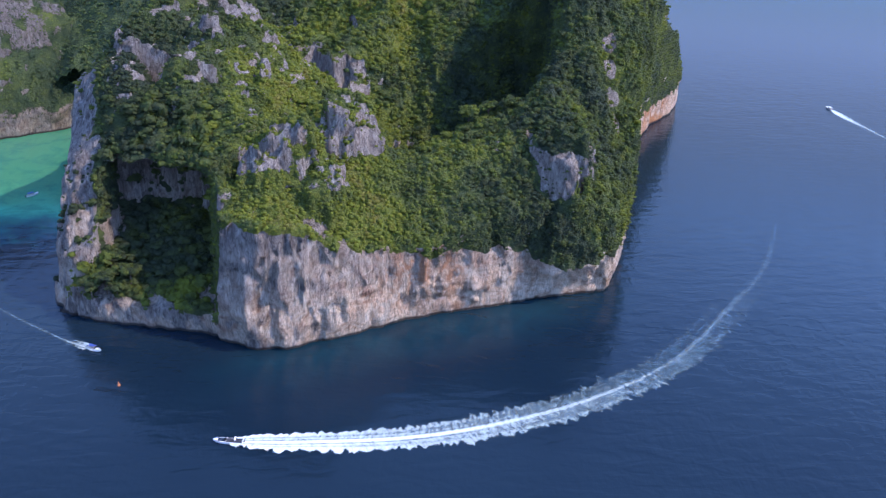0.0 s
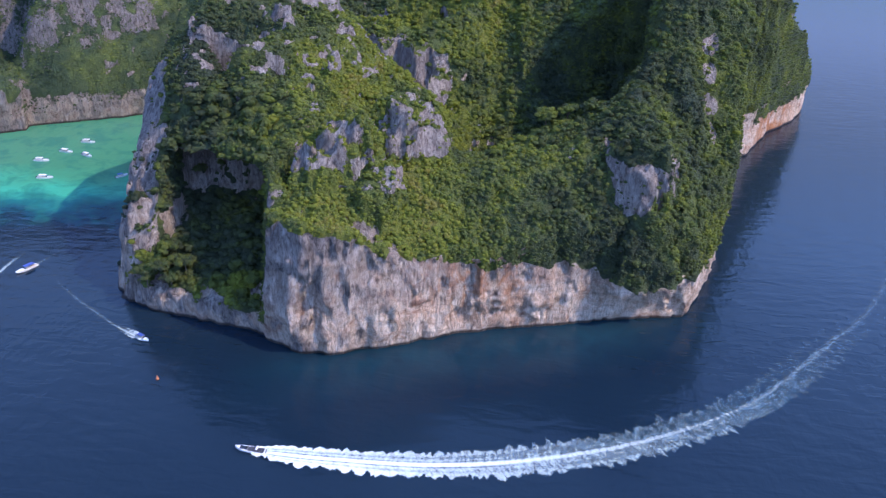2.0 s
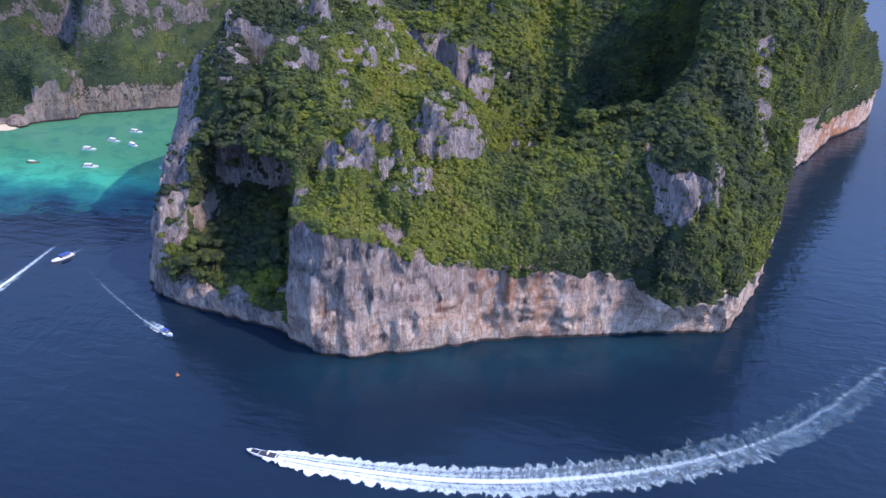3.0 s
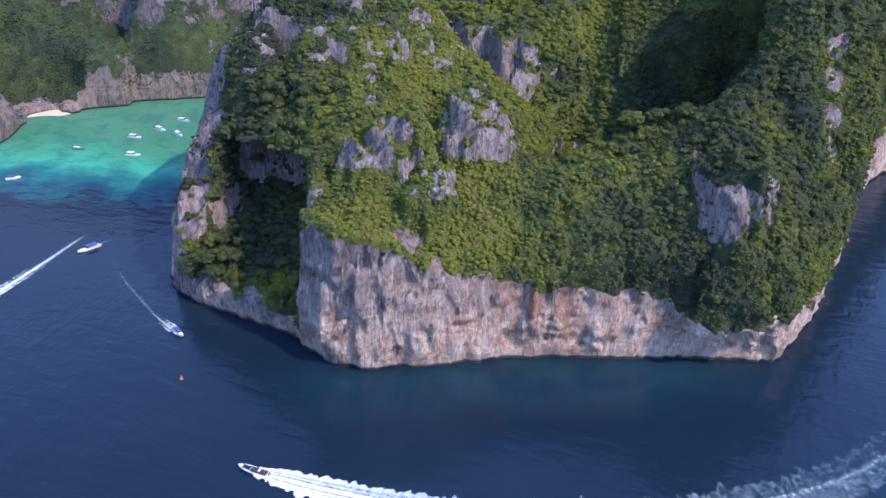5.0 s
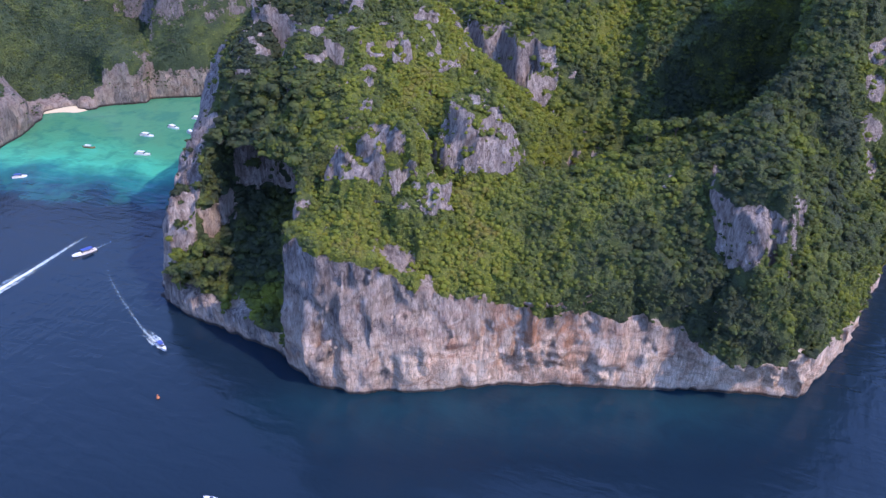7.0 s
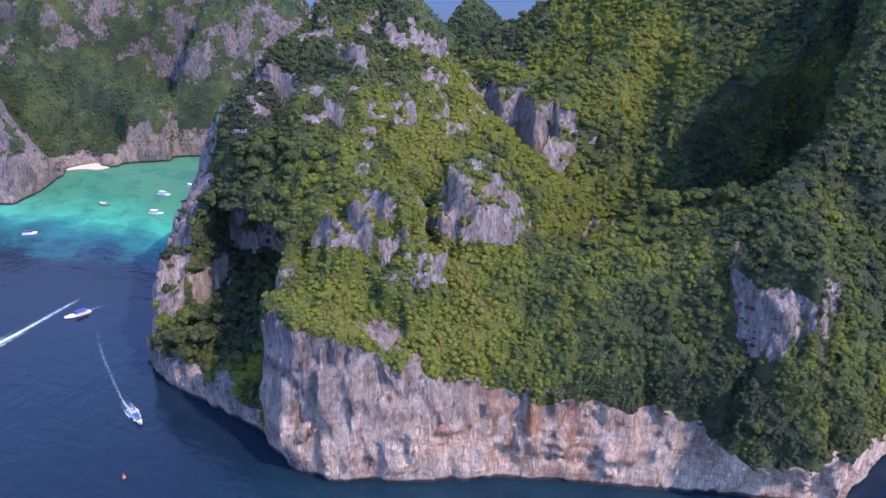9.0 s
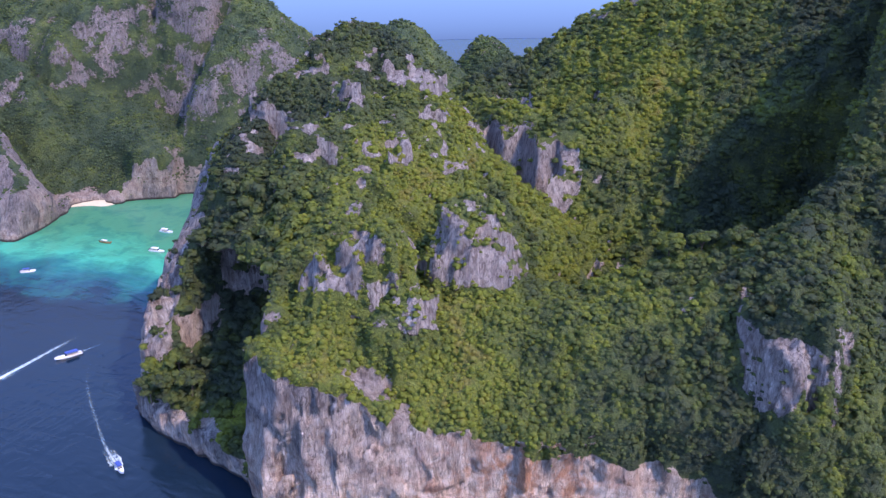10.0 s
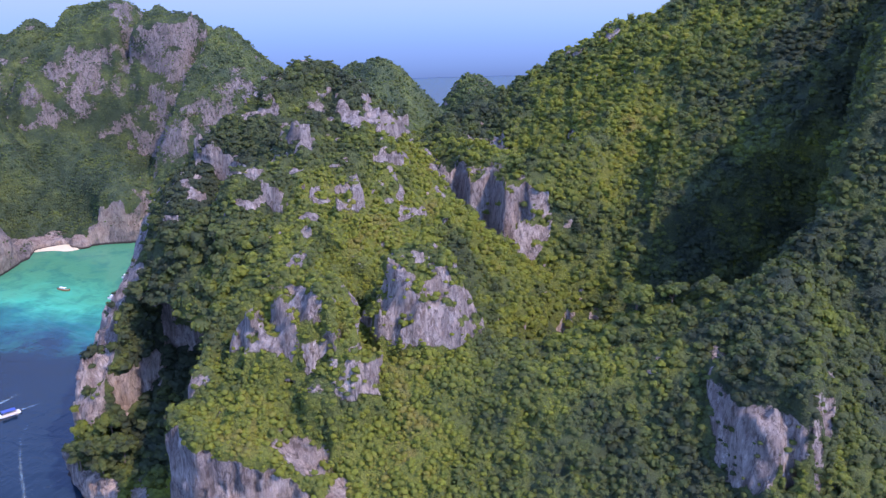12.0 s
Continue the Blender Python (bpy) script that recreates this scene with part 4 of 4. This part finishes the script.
def boulder(name, x, y, z, r, seed):
    bm = bmesh.new()
    bmesh.ops.create_icosphere(bm, subdivisions=4, radius=r)
    for v in bm.verts:
        v.co *= 1 + 0.28 * noise.fractal(v.co / r * 1.3 + Vector((seed, 0, 0)), 1.0, 2.0, 4)
        v.co.z *= 0.8
    for f in bm.faces:
        f.smooth = True
    ob = part(name, bm, KARST_FAR)
    ob.location = (x, y, z)
    return tagged(ob, "rounded grey limestone boulder standing on the beach", "boulder")


boulder("boulder", -462, 628, 3, 9, 3)

for i, (x, y, z, height, spread) in enumerate(((-177, 393, 13, 12, 5.5), (-170, 396, 15, 14, 6.5), (-163, 393, 13, 11, 5.5), (-158, 399, 19, 12, 5.5), (-180, 401, 18, 13, 5.5), (-169, 404, 24, 12, 6))):
    tree("ledge_tree", x, y, z, height, spread, 60 + i, "sunlit broad green tree on the low western ledge")
for i, (x, y, z, height, spread) in enumerate(((24, 487, 86, 12, 5.6), (36, 491, 89, 11, 5.2), (48, 493, 93, 10, 4.8))):
    tree("crest_tree", x, y, z, height, spread, 80 + i, "large rounded green tree on the ridge crest")


# ---- boats ----
def loft(rings):
    """A closed skin through rings of equally many points."""
    bm = bmesh.new()
    made = [[bm.verts.new(p) for p in ring] for ring in rings]
    for a, b in zip(made, made[1:]):
        for i in range(len(a)):
            j = (i + 1) % len(a)
            bm.faces.new((a[i], a[j], b[j], b[i]))
    for end in (made[0], made[-1]):
        bm.faces.new(end)
    return bm


def box(x0, x1, y0, y1, z0, z1, bevel=0.04):
    bm = bmesh.new()
    bmesh.ops.create_cube(bm, size=1, matrix=Matrix.Translation(((x0 + x1) / 2, (y0 + y1) / 2, (z0 + z1) / 2)) @ Matrix.Diagonal((x1 - x0, y1 - y0, z1 - z0, 1)))
    if bevel:
        bmesh.ops.bevel(bm, geom=bm.edges[:], offset=bevel, segments=2, affect="EDGES")
    return bm


def tube(a, b, r=0.03):
    bm = bmesh.new()
    a, b = Vector(a), Vector(b)
    turn = (b - a).to_track_quat("Z", "Y").to_matrix().to_4x4()
    bmesh.ops.create_cone(bm, cap_ends=True, segments=8, radius1=r, radius2=r, depth=(b - a).length, matrix=Matrix.Translation((a + b) / 2) @ turn)
    return bm


def speedboat(length, hull_paint, roof_paint, label, roof=True, top_paint=WHITE, cockpit_paint=SEAT):
    """A passenger speedboat, bow towards +x, waterline at z = 0."""
    boat = tagged(new("speedboat"), label, "boat", "boats on the water")
    L, B = length, length * 0.26
    rings = []
    for u, w, keel, deck in ((-0.5, 0.92, -0.35, 0.85), (-0.25, 1.0, -0.42, 0.90), (0.05, 1.0, -0.42, 1.0), (0.25, 0.84, -0.34, 1.15), (0.40, 0.46, -0.10, 1.32), (0.5, 0.05, 0.55, 1.45)):
        b = B / 2 * w
        rings.append([(u * L, 0, keel), (u * L, -b * 0.82, keel + 0.35), (u * L, -b, deck), (u * L, b, deck), (u * L, b * 0.82, keel + 0.35)])
    part("hull", loft(rings), hull_paint, boat)
    part("foredeck", box(0.12 * L, 0.34 * L, -B * 0.30, B * 0.30, 1.0, 1.36, 0.1), top_paint, boat)
    part("cockpit_floor", box(-0.46 * L, 0.12 * L, -B * 0.42, B * 0.42, 0.84, 1.02, 0.02), cockpit_paint, boat)
    part("windscreen", loft([[(0.10 * L, -B * 0.36, 1.05), (0.10 * L, B * 0.36, 1.05), (0.13 * L, B * 0.36, 1.05), (0.13 * L, -B * 0.36, 1.05)],
                             [(0.06 * L, -B * 0.33, 1.75), (0.06 * L, B * 0.33, 1.75), (0.07 * L, B * 0.33, 1.75), (0.07 * L, -B * 0.33, 1.75)]]), DARK, boat)
    for i in range(4):
        x = -0.38 * L + i * 0.11 * L
        part("bench_seat", box(x, x + 0.5, -B * 0.36, B * 0.36, 1.02, 1.4, 0.06), cockpit_paint, boat)
    if roof:
        part("roof", box(-0.36 * L, 0.10 * L, -B * 0.44, B * 0.44, 2.45, 2.6, 0.06), roof_paint, boat)
        for x in (-0.33, -0.12, 0.07):
            for s in (-1, 1):
                part("post", tube((x * L, s * B * 0.40, 0.85), (x * L, s * B * 0.40, 2.48)), STEEL, boat)
    for y in (-0.45, 0.45):
        motor = part("outboard", box(-0.5 * L - 0.65, -0.5 * L - 0.05, y - 0.22, y + 0.22, 0.75, 1.45, 0.1), ENGINE, boat)
        part("leg", box(-0.5 * L - 0.42, -0.5 * L - 0.22, y - 0.08, y + 0.08, -0.5, 0.8, 0.03), ENGINE, motor)
    for s in (-1, 1):
        part("bow_rail", tube((0.22 * L, s * B * 0.36, 1.75), (0.46 * L, s * B * 0.10, 1.85)), STEEL, boat)
    return boat


def longtail(length, label):
    """A slim wooden boat with a canvas awning, bow towards +x."""
    boat = tagged(new("longtail_boat"), label, "boat", "boats on the water")
    rings = []
    for u, w, keel, deck in ((-0.5, 0.5, 0.1, 0.9), (-0.3, 0.95, -0.25, 0.75), (0, 1.0, -0.3, 0.7), (0.25, 0.8, -0.2, 0.85), (0.42, 0.35, 0.3, 1.4), (0.5, 0.08, 1.2, 2.2)):
        b = 1.0 * w
        rings.append([(u * length, 0, keel), (u * length, -b * 0.8, keel + 0.25), (u * length, -b, deck), (u * length, b, deck), (u * length, b * 0.8, keel + 0.25)])
    part("hull", loft(rings), WOOD, boat)
    part("awning", box(-0.3 * length, 0.15 * length, -0.95, 0.95, 2.0, 2.1, 0.03), WHITE, boat)
    for x in (-0.28, 0.13):
        for y in (-0.85, 0.85):
            part("post", tube((x * length, y, 0.6), (x * length, y, 2.02)), WOOD, boat)
    part("engine", box(-0.52 * length, -0.46 * length, -0.3, 0.3, 0.9, 1.4, 0.06), ENGINE, boat)
    return boat


def heading(x, y, degrees, z=0.0, pitch=0.0):
    return Matrix.Translation((x, y, z)) @ Euler((0, radians(-pitch), radians(degrees))).to_matrix().to_4x4()


moored = speedboat(12, WHITE, WHITE, "white speedboat with a flat roof moored in the bay")
moored.matrix_world = heading(-344, 557, 12)
for x, y, a in ((-368, 590, 5), (-361, 613, -8), (-340, 608, -25), (-357, 639, 0)):
    copy_thing(moored, heading(x, y, a))
small = speedboat(9.5, WHITE, BLUE, "small white speedboat with a blue awning at anchor")
small.matrix_world = heading(-391, 489, 40)
copy_thing(small, heading(-291, 572, 55))
tender = longtail(11, "slim wooden longtail boat at anchor in the bay")
tender.matrix_world = heading(-390, 552, 8)
racer = speedboat(13, WHITE, WHITE, "open white speedboat with a dark deck, racing at speed", False, DARK, ENGINE)
part("tower", box(-3.4, -2.6, -1.3, 1.3, 2.0, 2.12, 0.04), WHITE, racer)
for s in (-1, 1):
    part("tower_post", tube((-3.0, s * 1.2, 0.9), (-3.0, s * 1.2, 2.05), 0.05), STEEL, racer)
racer.matrix_world = heading(-83, 292.5, 181, 0.2, 3)
ferry = speedboat(9, WHITE, BLUE, "white and blue speedboat rounding the cliff's foot")
ferry.matrix_world = heading(-167, 363.5, -24, 0.1, 2)
tour = speedboat(14, WHITE, BLUE, "white speedboat with a blue roof leaving the bay")
tour.matrix_world = heading(-269, 421, -110, 0.1, 1)
runner = speedboat(12, WHITE, WHITE, "white speedboat heading out to sea")
runner.matrix_world = heading(-278, 346, -94, 0.2, 3)
outer = speedboat(12, WHITE, WHITE, "distant white speedboat speeding across the open sea")
outer.matrix_world = heading(443, 886, 100, 0.2, 3)


def buoy(x, y):
    ob = tagged(new("mooring_buoy"), "small orange mooring buoy floating off the cliffs", "buoy")
    bm = bmesh.new()
    bmesh.ops.create_uvsphere(bm, u_segments=16, v_segments=10, radius=0.85)
    part("float", bm, ORANGE, ob)
    bm = bmesh.new()
    bmesh.ops.create_cone(bm, cap_ends=True, segments=12, radius1=0.45, radius2=0.15, depth=1.2, matrix=Matrix.Translation((0, 0, 1.3)))
    part("marker", bm, ORANGE, ob)
    ob.location = (x, y, 0.2)


buoy(-144, 333)


# ---- wakes ----
def smooth_line(pts, step):
    """Even steps along a smooth line through points."""
    p = [Vector((*q, 0)) for q in pts]
    p = [p[0] * 2 - p[1]] + p + [p[-1] * 2 - p[-2]]
    out = []
    for a, b, c, d in zip(p, p[1:], p[2:], p[3:]):
        n = max(2, int((c - b).length / step))
        for i in range(n):
            u = i / n
            out.append(0.5 * (2 * b + (c - a) * u + (2 * a - 5 * b + 4 * c - d) * u * u + (3 * b - a - 3 * c + d) * u ** 3))
    return out


def wake(name, pts, widths, core_power, band_power, label, seed, spray=1.0):
    """Foam behind a boat: a bright churned core, and on each side a band of spray with a scalloped rim that breaks up with age."""
    line = smooth_line(pts, 0.9)
    n, across = len(line), 45
    verts, foam, run, off = [], [], [], []
    gone = 0.0
    for i, p in enumerate(line):
        u = i / (n - 1)
        gone += (p - line[max(i - 1, 0)]).length
        ahead = (line[min(i + 1, n - 1)] - line[max(i - 1, 0)]).normalized()
        side = Vector((-ahead.y, ahead.x, 0))
        half, core, band = (float(np.interp(u, [w[0] for w in row], [w[1] for w in row])) for row in (widths, core_power, band_power))
        for j in range(across):
            v = j / (across - 1) * 2 - 1
            s = math.copysign(3, v)
            puff = abs(noise.noise(Vector((gone * 0.16, s, seed)))) * 0.55 + 0.30 * noise.noise(Vector((gone * 0.45, s * 2, seed))) + 0.16 * noise.noise(Vector((gone * 1.1, s * 3, seed)))
            reach = 0.92 + 0.9 * puff
            q = p + side * (v * half * 1.35)
            a = abs(v) * 1.35
            middle = core * math.exp(-(v * 1.35 * half / (1.0 + 0.10 * half + 0.34 * half * u)) ** 2)
            strip = band * min(1.0, max(0.0, (a - 0.16 + 0.5 * u) / 0.14)) * min(1.0, max(0.0, (reach - a) / 0.22)) * (0.9 if v > 0 else 1.0)
            strip *= 1 - 0.25 * math.exp(-((a - 0.45) / 0.10) ** 2) * math.exp(-u * 5)
            near = math.exp(-gone / 5.0) * max(0.0, 1 - a * 1.1)
            young = math.exp(-gone / 26.0) * spray
            lift = young * (0.25 + 1.5 * math.exp(-((a - 0.7) / 0.2) ** 2)) * (0.3 + 1.2 * abs(noise.noise(Vector((gone * 0.4, j * 0.4, seed))))) * min(1, max(0, (1.3 - a) * 3))
            verts.append((q.x, q.y, 0.12 + lift))
            foam.append(min(0.98, max(middle, strip, near)))
            run.append(gone)
            off.append(v * half * 1.35)
    k = np.arange((n - 1) * across).reshape(n - 1, across)[:, :-1].ravel()
    faces = np.stack([k, k + across, k + across + 1, k + 1], 1)
    ob = mesh_of(name, np.array(verts), faces, FOAM, True, foam=np.array(foam), along=np.array(run), across=np.array(off))
    return tagged(ob, label, "wake", kind="stuff")


wake("boat_wake", [(-82.5, 292.4), (-50, 293.5), (-5, 298), (38, 310), (84, 331.5), (133, 368), (182, 428), (217, 475), (252, 545), (285, 622)],
     ((0, 2.0), (0.012, 4.4), (0.03, 6.2), (0.2, 10.5), (0.5, 12.5), (1, 11)), ((0, 1.0), (0.12, 0.95), (0.25, 0.72), (0.40, 0.52), (0.65, 0.43), (0.85, 0.37), (1, 0.22)),
     ((0, 0.95), (0.06, 0.86), (0.16, 0.68), (0.28, 0.54), (0.42, 0.46), (0.55, 0.40), (0.8, 0.26), (1, 0.10)), "long curved white wake of a speedboat on the sea", 1)
wake("boat_wake", [(-166.5, 363.3), (-185, 372), (-203, 383), (-226, 398), (-248, 416), (-262, 440)],
     ((0, 1.8), (0.06, 3.4), (0.2, 2.4), (1, 2.0)), ((0, 1.0), (0.06, 0.7), (0.2, 0.50), (0.6, 0.45), (1, 0.25)), ((0, 0.9), (0.1, 0.6), (0.2, 0.2), (0.3, 0.0), (1, 0.0)), "thin white wake along the cliff's foot", 2, 0.8)
wake("boat_wake", [(-278, 347), (-279.5, 370), (-281, 400), (-283, 425), (-284, 450)],
     ((0, 2), (0.1, 5), (0.6, 4.4), (1, 3)), ((0, 1.0), (0.4, 0.8), (0.8, 0.56), (1, 0.2)), ((0, 0.9), (0.3, 0.6), (0.6, 0.34), (0.9, 0.1), (1, 0.0)), "straight white wake across the strait", 3, 0.5)
wake("boat_wake", [(-268, 426), (-266, 435), (-264, 448)], ((0, 1.2), (1, 0.8)), ((0, 0.65), (1, 0.25)), ((0, 0.2), (1, 0.0)), "faint short wake behind a slow boat", 4, 0.3)
wake("boat_wake", [(443, 880), (446, 840), (452, 780), (458, 720)], ((0, 2.5), (0.1, 5), (1, 4)), ((0, 1.0), (0.4, 0.7), (1, 0.3)), ((0, 0.9), (0.4, 0.5), (1, 0.15)), "distant white wake on the open sea", 5, 0.5)
